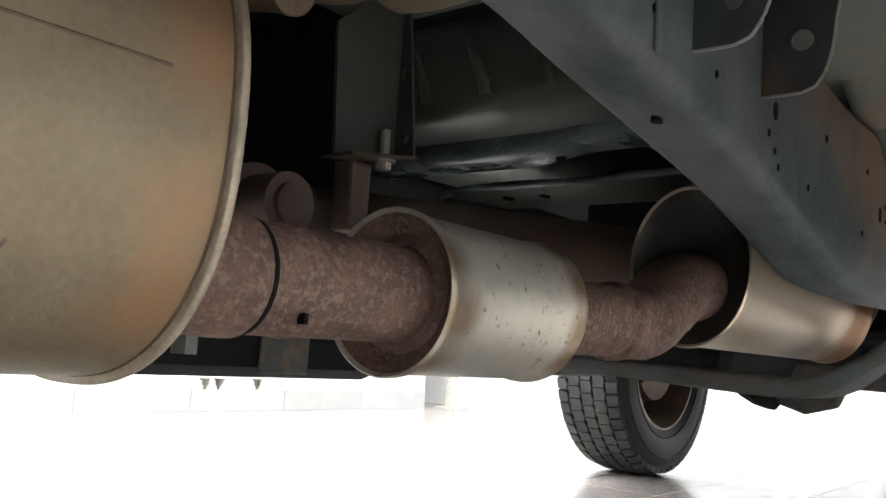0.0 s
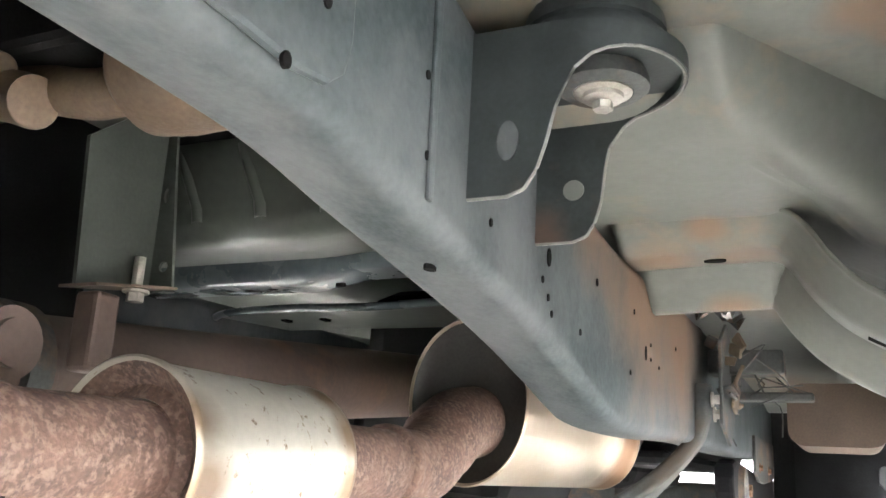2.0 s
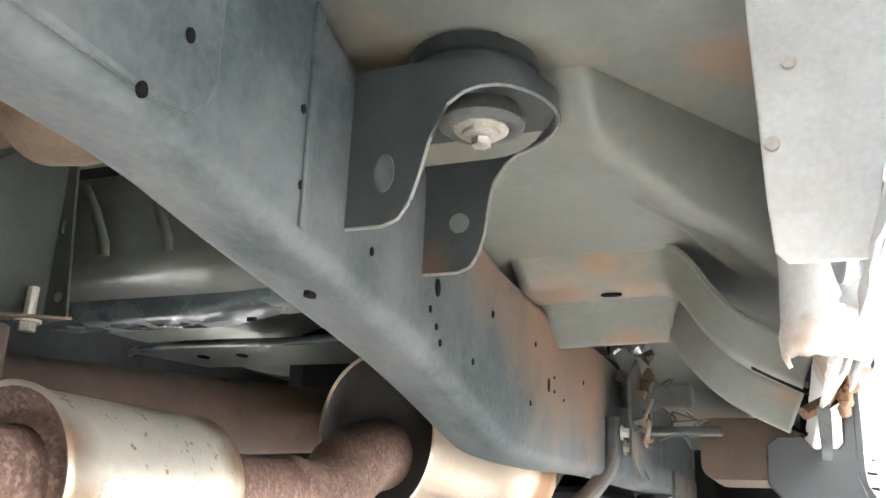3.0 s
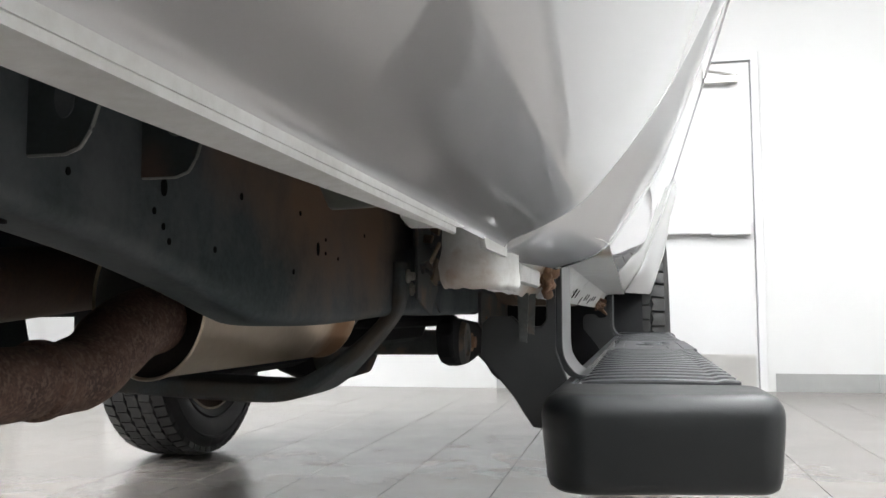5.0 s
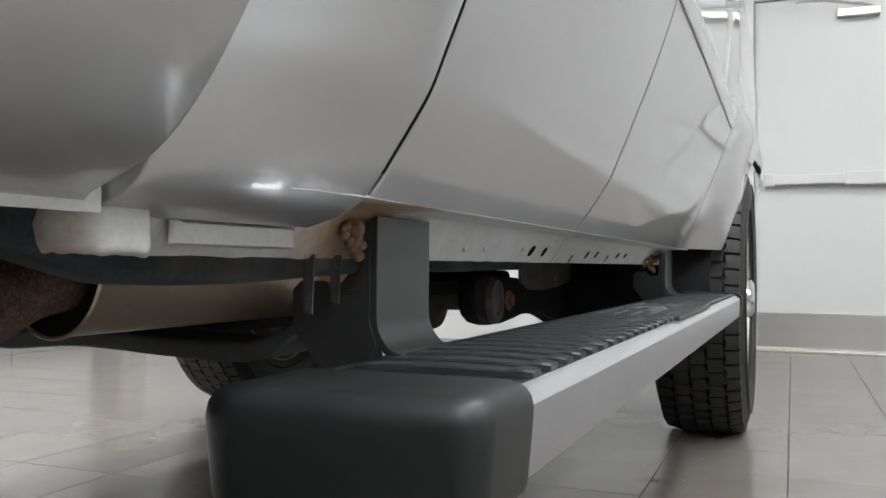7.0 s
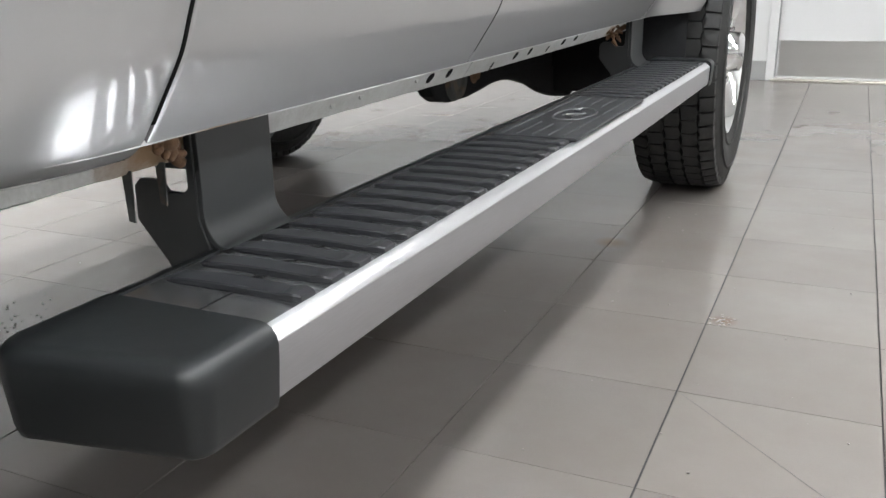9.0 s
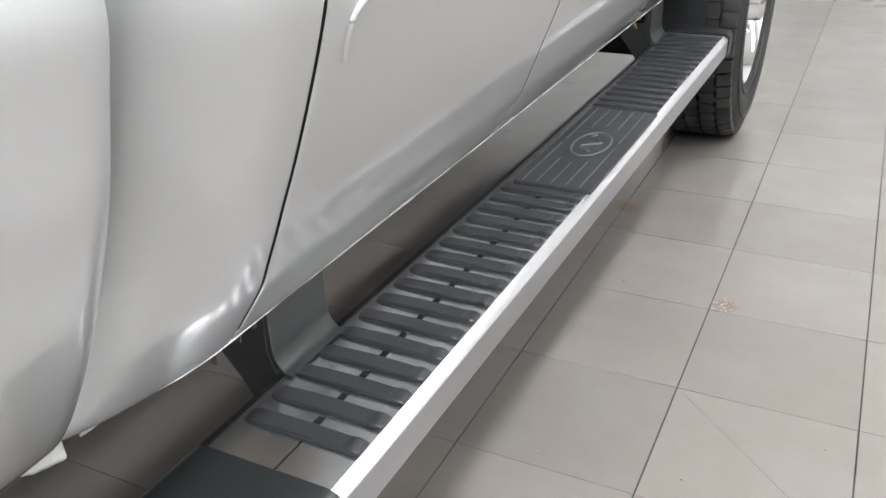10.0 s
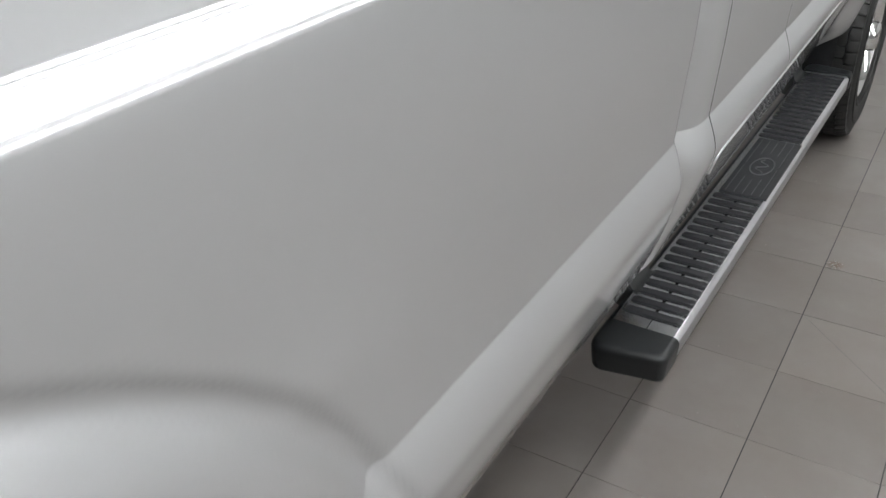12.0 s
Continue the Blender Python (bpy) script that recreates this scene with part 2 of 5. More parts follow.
# ---- building helpers ----
def part(name, bm, material, parent=None, label="", smooth=None, solid=0.0, bevel=0.0):
    """Links a bmesh as one mesh object under a thing or a part."""
    me = bpy.data.meshes.new(name)
    bmesh.ops.recalc_face_normals(bm, faces=bm.faces)
    bm.to_mesh(me)
    bm.free()
    me.materials.append(material)
    if smooth is not None:
        me.polygons.foreach_set("use_smooth", [True] * len(me.polygons))
        me.set_sharp_from_angle(angle=radians(smooth))
    ob = new(name, me)
    if parent:
        ob.parent = parent
    if label:
        ob["label"] = label
    if solid:
        md = ob.modifiers.new("thickness", "SOLIDIFY")
        md.thickness, md.offset = solid, -1
    if bevel:
        md = ob.modifiers.new("worn_edges", "BEVEL")
        md.width, md.segments, md.limit_method, md.angle_limit = bevel, 2, "ANGLE", radians(40)
    return ob


def thing(name, label, category, group="", kind="", at=(0, 0, 0)):
    ob = new(name)
    ob.empty_display_size = 0.05
    return tagged(ob, label, category, group, kind)


def box(bm, x0, x1, y0, y1, z0, z1, m=None):
    vs = [bm.verts.new(Vector((x, y, z)) if m is None else m @ Vector((x, y, z))) for x in (x0, x1) for y in (y0, y1) for z in (z0, z1)]
    for f in ((0, 1, 3, 2), (4, 6, 7, 5), (0, 4, 5, 1), (2, 3, 7, 6), (0, 2, 6, 4), (1, 5, 7, 3)):
        bm.faces.new([vs[i] for i in f])
    return bm


def loft(bm, rings, cap=True, closed=True):
    """Skins a run of rings of equally many points."""
    vr = [[bm.verts.new(p) for p in r] for r in rings]
    k = len(vr[0])
    for a, b in zip(vr, vr[1:]):
        for i in range(k if closed else k - 1):
            j = (i + 1) % k
            bm.faces.new((a[i], a[j], b[j], b[i]))
    if cap:
        bm.faces.new(vr[0][::-1])
        bm.faces.new(vr[-1])
    return bm


def frame_at(d):
    d = d.normalized()
    s = Vector((0, 0, 1)) if abs(d.z) < 0.9 else Vector((1, 0, 0))
    u = s.cross(d).normalized()
    return u, d.cross(u)


def tube(bm, path, radius, n=20, cap=True):
    """A round bar along a path; radius may be a list."""
    path = [Vector(p) for p in path]
    rings = []
    for i, p in enumerate(path):
        d = path[min(i + 1, len(path) - 1)] - path[max(i - 1, 0)]
        u, v = frame_at(d)
        r = radius[i] if isinstance(radius, (list, tuple)) else radius
        rings.append([p + r * (math.cos(2 * math.pi * k / n) * u + math.sin(2 * math.pi * k / n) * v) for k in range(n)])
    return loft(bm, rings, cap)


def spline(pts, per=6):
    """A smooth curve through points."""
    pts = [Vector(p) for p in pts]
    out = []
    for i in range(len(pts) - 1):
        p0, p1, p2, p3 = pts[max(i - 1, 0)], pts[i], pts[i + 1], pts[min(i + 2, len(pts) - 1)]
        for k in range(per):
            t = k / per
            out.append(0.5 * (2 * p1 + (p2 - p0) * t + (2 * p0 - 5 * p1 + 4 * p2 - p3) * t * t + (3 * p1 - p0 - 3 * p2 + p3) * t ** 3))
    return out + [pts[-1]]


def lathe(bm, prof, axis_point, axis="y", n=48):
    """Turns a profile of (along, radius) about an axis; prof may close in itself."""
    c = Vector(axis_point)
    rings = []
    for a, r in prof:
        ring = []
        for k in range(n):
            w = 2 * math.pi * k / n
            q = {"y": (r * math.cos(w), a, r * math.sin(w)), "x": (a, r * math.cos(w), r * math.sin(w)), "z": (r * math.cos(w), r * math.sin(w), a)}[axis]
            ring.append(c + Vector(q))
        rings.append(ring)
    return loft(bm, rings, cap=False)


def disc(c, r, n=16, w0=0.0, ry=None):
    return [(c[0] + r * math.cos(w0 + 2 * math.pi * k / n), c[1] + (ry or r) * math.sin(w0 + 2 * math.pi * k / n)) for k in range(n)]


def plate(bm, outline, thick, to3, holes=()):
    """A sheet cut to an outline, with holes; to3 turns (u, v, w) into a place, w runs through the sheet."""
    loops = [outline, *holes]
    lay = []
    for w in (0, thick):
        es, vls = [], []
        for lp in loops:
            vs = [bm.verts.new(to3(u, v, w)) for u, v in lp]
            vls.append(vs)
            es += [bm.edges.new((vs[i], vs[(i + 1) % len(vs)])) for i in range(len(vs))]
        bmesh.ops.triangle_fill(bm, use_beauty=True, use_dissolve=False, edges=es)
        lay.append(vls)
    for la, lb in zip(*lay):
        for i in range(len(la)):
            j = (i + 1) % len(la)
            bm.faces.new((la[i], la[j], lb[j], lb[i]))
    return bm


def rounded(w, h, r, seg=5):
    """A rectangle of half sizes w, h with round corners, as (u, v) points."""
    out = []
    for cx, cy, w0 in ((w - r, h - r, 0), (r - w, h - r, 90), (r - w, r - h, 180), (w - r, r - h, 270)):
        out += [(cx + r * math.cos(radians(w0 + 90 * k / seg)), cy + r * math.sin(radians(w0 + 90 * k / seg))) for k in range(seg + 1)]
    return out


def hexbolt(name, c, r, h, parent, axis=(0, 0, -1), material=None, washer=True, shank=0.0):
    bm = bmesh.new()
    c, d = Vector(c), Vector(axis).normalized()
    if washer:
        tube(bm, [c, c + d * h * 0.25], r * 1.5, 14)
    tube(bm, [c + d * h * 0.25, c + d * h], r, 6)
    if shank:
        tube(bm, [c + d * h, c + d * (h + shank)], r * 0.5, 8)
    return part(name, bm, material or GALV, parent)


# ---- the room ----
XL, XR, YB, YF, ZC = -3.55, 4.6, -6.0, 6.04, 3.3
TS, TX, TY = 0.305, 0.518, 1.744

bm = bmesh.new()
box(bm, XL - 0.2, XR + 0.2, YB - 0.2, YF + 0.2, -0.1, -0.0035)
floor = part("floor", bm, GROUT)
tagged(floor, "grey square ceramic tiles with dark grout lines, glossy and dusty", "floor", kind="structure")

bm = bmesh.new()
DX0, DX1, DZ = 0.310, 1.095, 2.150
box(bm, XL, DX0 - 0.03, YF, YF + 0.15, 0, ZC)
box(bm, DX1 + 0.03, XR, YF, YF + 0.15, 0, ZC)
box(bm, DX0 - 0.03, DX1 + 0.03, YF, YF + 0.15, DZ + 0.03, ZC)
tagged(part("wall_far", bm, WHITE), "plain white painted wall with a door opening", "wall", kind="structure")
for nm, b in (("wall_side", (XL - 0.15, XL, YB, 4.60, 0, ZC)), ("wall_end", (XL - 0.15, XL, 5.10, YF + 0.15, 0, ZC)),
              ("wall_right", (XR, XR + 0.15, YB, YF + 0.15, 0, ZC)), ("wall_back", (XL - 0.15, XR + 0.15, YB - 0.15, YB, 0, ZC)),
              ("wall_recess", (XL - 1.2, XL - 1.05, 4.45, 5.25, 0, ZC)), ("wall_recess_near", (XL - 1.2, XL - 0.15, 4.45, 4.60, 0, ZC)), ("wall_recess_far", (XL - 1.2, XL - 0.15, 5.10, 5.25, 0, ZC))):
    bm = bmesh.new()
    box(bm, *b)
    tagged(part(nm, bm, WHITE), "plain white painted wall of the bay", "wall", kind="structure")
bm = bmesh.new()
box(bm, XL - 1.2, XR + 0.2, YB - 0.2, YF + 0.2, ZC, ZC + 0.1)
tagged(part("ceiling", bm, CEIL), "plain white ceiling", "ceiling", kind="structure")

base = tagged(new("baseboard"), "grey ceramic base tiles along the foot of the wall", "baseboard", kind="structure")


def base_tile(x0, x1, y0, y1, h):
    bm = bmesh.new()
    box(bm, x0, x1, y0, y1, 0.0, h)
    part("base_tile", bm, BASEB, base, bevel=0.002)


x = 1.19
while x < XR - 0.05:
    base_tile(x + 0.001, min(x + 0.609, XR), YF - 0.011, YF - 0.001, 0.115)
    x += 0.61
x = -0.60
while x < 0.2:
    base_tile(x + 0.001, min(x + 0.609, 0.27), YF - 0.011, YF - 0.001, 0.115)
    x += 0.61
y = 4.60
while y > YB:
    base_tile(XL + 0.001, XL + 0.012, max(YB, y - 0.609), y - 0.001, 0.11)
    y -= 0.61
base_tile(XL - 0.149, XL - 0.001, 4.601, 4.612, 0.11)

# the exit door
door = tagged(new("door_1"), "closed white steel exit door with push bar and steel kick plate", "door", kind="structure")
bm = bmesh.new()
box(bm, DX0 + 0.004, DX1 - 0.004, YF + 0.010, YF + 0.055, 0.012, DZ - 0.004)
part("leaf", bm, DOORP, door, bevel=0.002)
bm = bmesh.new()
box(bm, DX0 - 0.05, DX0, YF - 0.018, YF + 0.13, 0, DZ + 0.05)
box(bm, DX1, DX1 + 0.05, YF - 0.018, YF + 0.13, 0, DZ + 0.05)
box(bm, DX0, DX1, YF - 0.018, YF + 0.13, DZ, DZ + 0.05)
part("door_frame", bm, DOORP, door, "white painted steel door frame", bevel=0.003)
bm = bmesh.new()
box(bm, DX0 + 0.02, DX1 - 0.02, YF + 0.006, YF + 0.0099, 0.03, 0.235)
part("kick_plate", bm, STEEL, door, "brushed stainless kick plate")
bm = bmesh.new()
box(bm, DX0 - 0.02, DX1 + 0.02, YF - 0.05, YF + 0.06, 0.0, 0.012)
part("threshold", bm, GALV, door, "aluminium threshold strip", bevel=0.003)
bar = bmesh.new()
box(bar, DX0 + 0.08, DX1 - 0.03, YF - 0.055, YF - 0.012, 1.01, 1.07)
bar = part("push_bar", bar, DOORP, door, "pale push bar", bevel=0.008)
for x0, x1 in ((DX0 + 0.06, DX0 + 0.12), (DX1 - 0.28, DX1 - 0.03)):
    bm = bmesh.new()
    box(bm, x0, x1, YF - 0.06, YF + 0.009, 1.0, 1.08)
    part("end_housing", bm, DOORP, bar, bevel=0.008)
bm = bmesh.new()
box(bm, 0.78, 1.01, YF - 0.05, YF + 0.009, 2.0, 2.05)
closer = part("door_closer", bm, STEEL, door, "grey door closer", bevel=0.006)
bm = bmesh.new()
tube(bm, [(0.97, YF - 0.03, 2.055), (0.70, YF - 0.12, 2.085), (0.55, YF - 0.02, 2.115)], 0.008, 8)
part("closer_arm", bm, STEEL, closer)

# the steel post of the side opening
post = thing("door_post", "galvanised steel post with base plate beside the opening", "post")
bm = bmesh.new()
box(bm, XL + 0.02, XL + 0.085, 4.79, 4.85, 0.012, ZC)
part("upright", bm, GALV, post, bevel=0.004)
bm = bmesh.new()
box(bm, XL - 0.02, XL + 0.13, 4.74, 4.90, 0.0, 0.012)
part("base_plate", bm, GALV, post, bevel=0.002)

# ceiling lights
first = thing("ceiling_light", "long lit white ceiling light panel", "ceiling light", "ceiling lights in rows")
bm = bmesh.new()
box(bm, -0.17, 0.17, -0.945, 0.945, -0.05, 0.0)
part("frame", bm, DOORP, first, bevel=0.004)
bm = bmesh.new()
box(bm, -0.15, 0.15, -0.93, 0.93, -0.058, -0.0505)
part("diffuser", bm, LIGHT, first)
first.location = (1.35, -2.3, ZC)
for lx in (1.35, 3.3, -2.0, -2.95):
    for ly in (-2.3, -0.4, 1.5, 3.4):
        if (lx, ly) != (1.35, -2.3):
            copy_thing(first, pose(lx, ly, ZC))


# ---- the pickup truck ----
truck = thing("pickup_truck", "silver crew cab pickup truck with dirty rusty underside on tiles", "pickup truck")
MID = -0.485

CAB = [(0.281, 0.556), (0.2915, 0.570), (0.3015, 0.585), (0.3115, 0.600), (0.3205, 0.614), (0.3265, 0.6255), (0.3340, 0.644), (0.3440, 0.668), (0.3535, 0.692), (0.370, 0.733), (0.387, 0.780), (0.402, 0.826), (0.409, 0.855), (0.4075, 0.878),
       (0.399, 0.905), (0.392, 0.923), (0.3905, 0.928), (0.3915, 0.940), (0.396, 1.00), (0.403, 1.10), (0.407, 1.25), (0.401, 1.36), (0.384, 1.44)]
BED = [(0.222, 0.541), (0.226, 0.546), (0.245, 0.554), (0.270, 0.568), (0.296, 0.595), (0.320, 0.629), (0.343, 0.672), (0.365, 0.722), (0.386, 0.778), (0.400, 0.830), (0.409, 0.868),
       (0.4075, 0.893), (0.400, 0.922), (0.392, 0.943), (0.3900, 0.949), (0.3908, 0.960), (0.395, 1.02), (0.404, 1.12), (0.4085, 1.22), (0.4100, 1.29), (0.4096, 1.345), (0.4085, 1.366), (0.4078, 1.371), (0.40605, 1.3745), (0.40555, 1.3755), (0.4005, 1.3854), (0.39495, 1.3963), (0.39445, 1.3973), (0.3925, 1.3998), (0.3905, 1.4011), (0.3897, 1.40162), (0.372, 1.4131), (0.345, 1.4306), (0.33, 1.437), (0.30, 1.441), (0.20, 1.443), (0.10, 1.443)]


def smooth(a, b, v):
    t = min(1, max(0, (v - a) / (b - a)))
    return t * t * (3 - 2 * t)


def side_panel(name, prof, ys, push, keep=lambda y, z: True, label="", lip0=True, lip1=True, left=False, material=None, most=0.05):
    """A body side panel: the profile swept forward; push(y, z) moves it outward; lips turn in at its ends."""
    pts = [p for p in spline([(p[0], 0, p[1]) for p in prof], 4)]
    fine = [pts[0]]
    for p in pts[1:]:
        k = max(1, math.ceil((p - fine[-1]).length / most))
        fine += [fine[-1].lerp(p, (i + 1) / k) for i in range(k)]
    pts = fine
    nrm = []
    for j in range(len(pts)):
        d = pts[min(j + 1, len(pts) - 1)] - pts[max(j - 1, 0)]
        nrm.append(Vector((d.z, 0, -d.x)).normalized())
    if lip0:
        ys = [ys[0], ys[0] + 0.0006, ys[0] + 0.0018, ys[0] + 0.005] + [v for v in ys[1:] if v > ys[0] + 0.0055]
    if lip1:
        ys = [v for v in ys if v < ys[-1] - 0.0055] + [ys[-1] - 0.005, ys[-1] - 0.0018, ys[-1] - 0.0006, ys[-1]]
    bm = bmesh.new()
    grid = []
    for i, y in enumerate(ys):
        inset = 0.0
        if lip0 and i < 3:
            inset = (0.014, 0.0008, 0.0)[i]
        if lip1 and i >= len(ys) - 3:
            inset = (0.014, 0.0008, 0.0)[len(ys) - 1 - i]
        col = []
        for p, q in zip(pts, nrm):
            x = p.x + push(y, p.z) - inset * q.x
            col.append(bm.verts.new((2 * MID - x if left else x, y, p.z - inset * q.z)))
        grid.append(col)
    for i in range(len(ys) - 1):
        for j in range(len(pts) - 1):
            if keep((ys[i] + ys[i + 1]) / 2, (pts[j].z + pts[j + 1].z) / 2):
                bm.faces.new((grid[i][j], grid[i + 1][j], grid[i + 1][j + 1], grid[i][j + 1]))
    for v in [v for v in bm.verts if not v.link_faces]:
        bm.verts.remove(v)
    return part(name, bm, material or PAINT, truck, label, smooth=50)


def steps(a, b, d):
    n = max(1, round((b - a) / d))
    return [a + (b - a) * i / n for i in range(n + 1)]


RWY, FWY, WZ, WR = -0.80, 3.235, 0.415, 0.415


def bed_push(y, z):
    d = math.hypot(y - RWY, 1.065 * max(0.0, z - 0.66))
    return 0.023 * smooth(0.722, 0.664, d) + 0.024 * smooth(0.69, 0.48, d) - 0.0060 * smooth(0.742, 0.724, d) * smooth(0.696, 0.722, d) - 0.006 * smooth(0.665, 0.695, y) ** 3 * smooth(0.55, 0.64, z)


def corner_push(y, z):
    k = max(0.0, (0.825 - y) / 0.119)
    return -0.125 * k ** 2.1 * (0.24 + 0.76 * smooth(0.54, 0.74, z)) - 0.006 * smooth(0.85, 0.78, y)


def flat_push(y, z):
    return 0.0


def fender_push(y, z):
    swell = float(np.interp(z, [0.54, 0.56, 0.62, 0.67, 0.72, 0.78, 0.90, 1.0, 1.2], [0.075, 0.072, 0.054, 0.050, 0.042, 0.031, 0.028, 0.012, 0.0]))
    return swell * smooth(2.46, 2.79, y) - 0.02 * smooth(3.4, 4.0, y)


for left in (False, True):
    side_panel("bed_side", BED, steps(-1.75, 0.695, 0.03 if left else 0.007), bed_push, lambda y, z: math.hypot(y - RWY, z - 0.42) > 0.47, "silver painted cargo bed side with a wide wheel flare", left=left, most=0.03 if left else 0.007)
    side_panel("cab_corner", [(0.238, 0.5365), (0.250, 0.5400), (0.268, 0.5462)] + CAB, steps(0.706, 0.869, 0.012), corner_push, label="silver painted rounded rear corner of the cab", left=left)
    side_panel("rear_door", CAB, steps(0.8724, 1.4345, 0.06), flat_push, label="closed silver rear door", left=left)
    side_panel("front_door", CAB, steps(1.4374, 2.4308, 0.08), flat_push, label="closed silver front door", left=left)
    side_panel("front_fender", CAB[:-2] + [(0.33, 1.30), (0.2, 1.34)], steps(2.435, 4.1, 0.03 if left else 0.008), fender_push, lambda y, z: math.hypot(y - FWY, z - WZ) > 0.47, "silver painted front fender swelling towards its wheel arch", left=left, most=0.05 if left else 0.008)

# black strips that paint the shade inside the panel gaps
def gap_strip(prof, y0, y1, deep, left=False):
    pts = spline([(p[0], 0, p[1]) for p in prof], 4)
    bm = bmesh.new()
    rings = []
    for p in pts:
        x = p.x - deep
        q = [Vector((x, y0, p.z)), Vector((x, y1, p.z)), Vector((x - 0.01, y1, p.z)), Vector((x - 0.01, y0, p.z))]
        rings.append([Vector((2 * MID - v.x, v.y, v.z)) for v in q] if left else q)
    loft(bm, rings)
    part("seam_gasket", bm, HOLE, truck, "black panel gap")


for left in (False, True):
    gap_strip(CAB[1:], 0.8691, 0.8723, 0.0004, left)
    gap_strip(CAB[1:], 1.4346, 1.4373, 0.0004, left)
    gap_strip(CAB[1:-3], 2.4309, 2.4349, 0.0004, left)
    gap_strip(BED[4:-4], 0.6955, 0.7055, 0.022, left)

# cab top, hood, nose and tail
def slab(name, low, high, z0, z1, material, label="", parent=truck, bevel=0.02):
    bm = bmesh.new()
    rings = []
    for (x0, x1, y0, y1), z in ((low, z0), (high, z1)):
        rings.append([Vector((x0, y0, z)), Vector((x1, y0, z)), Vector((x1, y1, z)), Vector((x0, y1, z))])
    loft(bm, rings)
    return part(name, bm, material, parent, label, bevel=bevel)


XO = 0.355
slab("cab_roof", (2 * MID - XO, XO, 0.73, 2.75), (2 * MID - 0.2, 0.2, 0.85, 2.05), 1.441, 1.95, PAINT, "silver cab roof and pillars", bevel=0.04)
for s in (0, 1):
    for y0, y1 in ((0.95, 1.38), (1.48, 2.2)):
        bm = bmesh.new()
        q = [Vector((XO - 0.012 + 0.004, y0, 1.475)), Vector((XO - 0.012 + 0.004, y1 + 0.12, 1.475)), Vector((0.229, y1 - 0.15, 1.86)), Vector((0.229, y0, 1.86))]
        q2 = [p + Vector((-0.006, 0, -0.002)) for p in q]
        if s:
            q, q2 = ([Vector((2 * MID - p.x, p.y, p.z)) for p in r] for r in (q, q2))
        loft(bm, [q, q2])
        part("side_window", bm, GLASS, truck, "dark tinted side window")
slab("hood", (2 * MID - 0.2, 0.2, 2.7, 4.1), (2 * MID - 0.1, 0.1, 2.75, 4.05), 1.28, 1.37, PAINT, "silver hood")
slab("nose", (2 * MID - 0.34, 0.34, 4.0, 4.12), (2 * MID - 0.3, 0.3, 4.0, 4.08), 0.55, 1.28, PLASTIC, "dark grille and bumper")
slab("tailgate", (2 * MID - 0.34, 0.34, -1.78, -1.72), (2 * MID - 0.34, 0.34, -1.78, -1.72), 0.56, 1.38, PAINT, "silver tailgate")
slab("bed_floor", (2 * MID - 0.30, 0.30, -1.72, 0.66), (2 * MID - 0.30, 0.30, -1.72, 0.66), 0.825, 0.86, DARK, "dark cargo bed floor")
slab("bed_front", (2 * MID - 0.30, 0.30, 0.655, 0.685), (2 * MID - 0.30, 0.30, 0.655, 0.685), 0.80, 1.38, DARK, "dark front wall of the bed")
for y in (-1.3, -0.5, 0.15, 0.56):
    bm = bmesh.new()
    box(bm, -1.2, 0.2, y, y + 0.07, 0.775, 0.8245)
    part("bed_sill", bm, DARK, truck, "dark bed cross sill", bevel=0.006)
slab("cab_back", (2 * MID - 0.30, 0.31, 0.725, 0.74), (2 * MID - 0.30, 0.31, 0.725, 0.74), 0.79, 1.44, PAN, "grey rear wall of the cab")

# door mirror
mirror = part("side_mirror", box(bmesh.new(), 0.64, 0.83, 2.36, 2.46, 1.40, 1.70), PLASTIC, truck, "black door mirror", bevel=0.03)
part("mirror_glass", box(bmesh.new(), 0.665, 0.745, 2.354, 2.3595, 1.47, 1.60), CHROME, mirror, bevel=0.003)
part("turn_signal", box(bmesh.new(), 0.8305, 0.838, 2.38, 2.44, 1.52, 1.66), AMBER, mirror, "amber signal lens", bevel=0.004)
bm = bmesh.new()
tube(bm, [(0.36, 2.42, 1.42), (0.52, 2.42, 1.46), (0.66, 2.41, 1.48)], 0.022, 10)
part("mirror_arm", bm, PLASTIC, mirror)

# moulding ridges of the doors
PR = spline([(p[0], 0, p[1]) for p in CAB], 8)


def skin_x(z):
    for a, b in zip(PR, PR[1:]):
        if a.z <= z <= b.z:
            return a.x + (b.x - a.x) * (z - a.z) / (b.z - a.z)
    return PR[-1].x


for run in ([(0.9075, 0.798), (0.9050, 0.812), (0.9065, 0.824), (0.9130, 0.834), (0.926, 0.8395), (0.96, 0.841), (1.10, 0.840), (1.40, 0.8365), (1.428, 0.836)],
            [(1.444, 0.836), (1.5, 0.836), (1.8, 0.834), (2.2, 0.829), (2.42, 0.826)]):
    pts = spline([(skin_x(z) + 0.0002, y, z) for y, z in run], 6)
    bm = bmesh.new()
    tube(bm, pts, 0.0032, 8)
    part("door_moulding", bm, PAINT, truck, smooth=60)

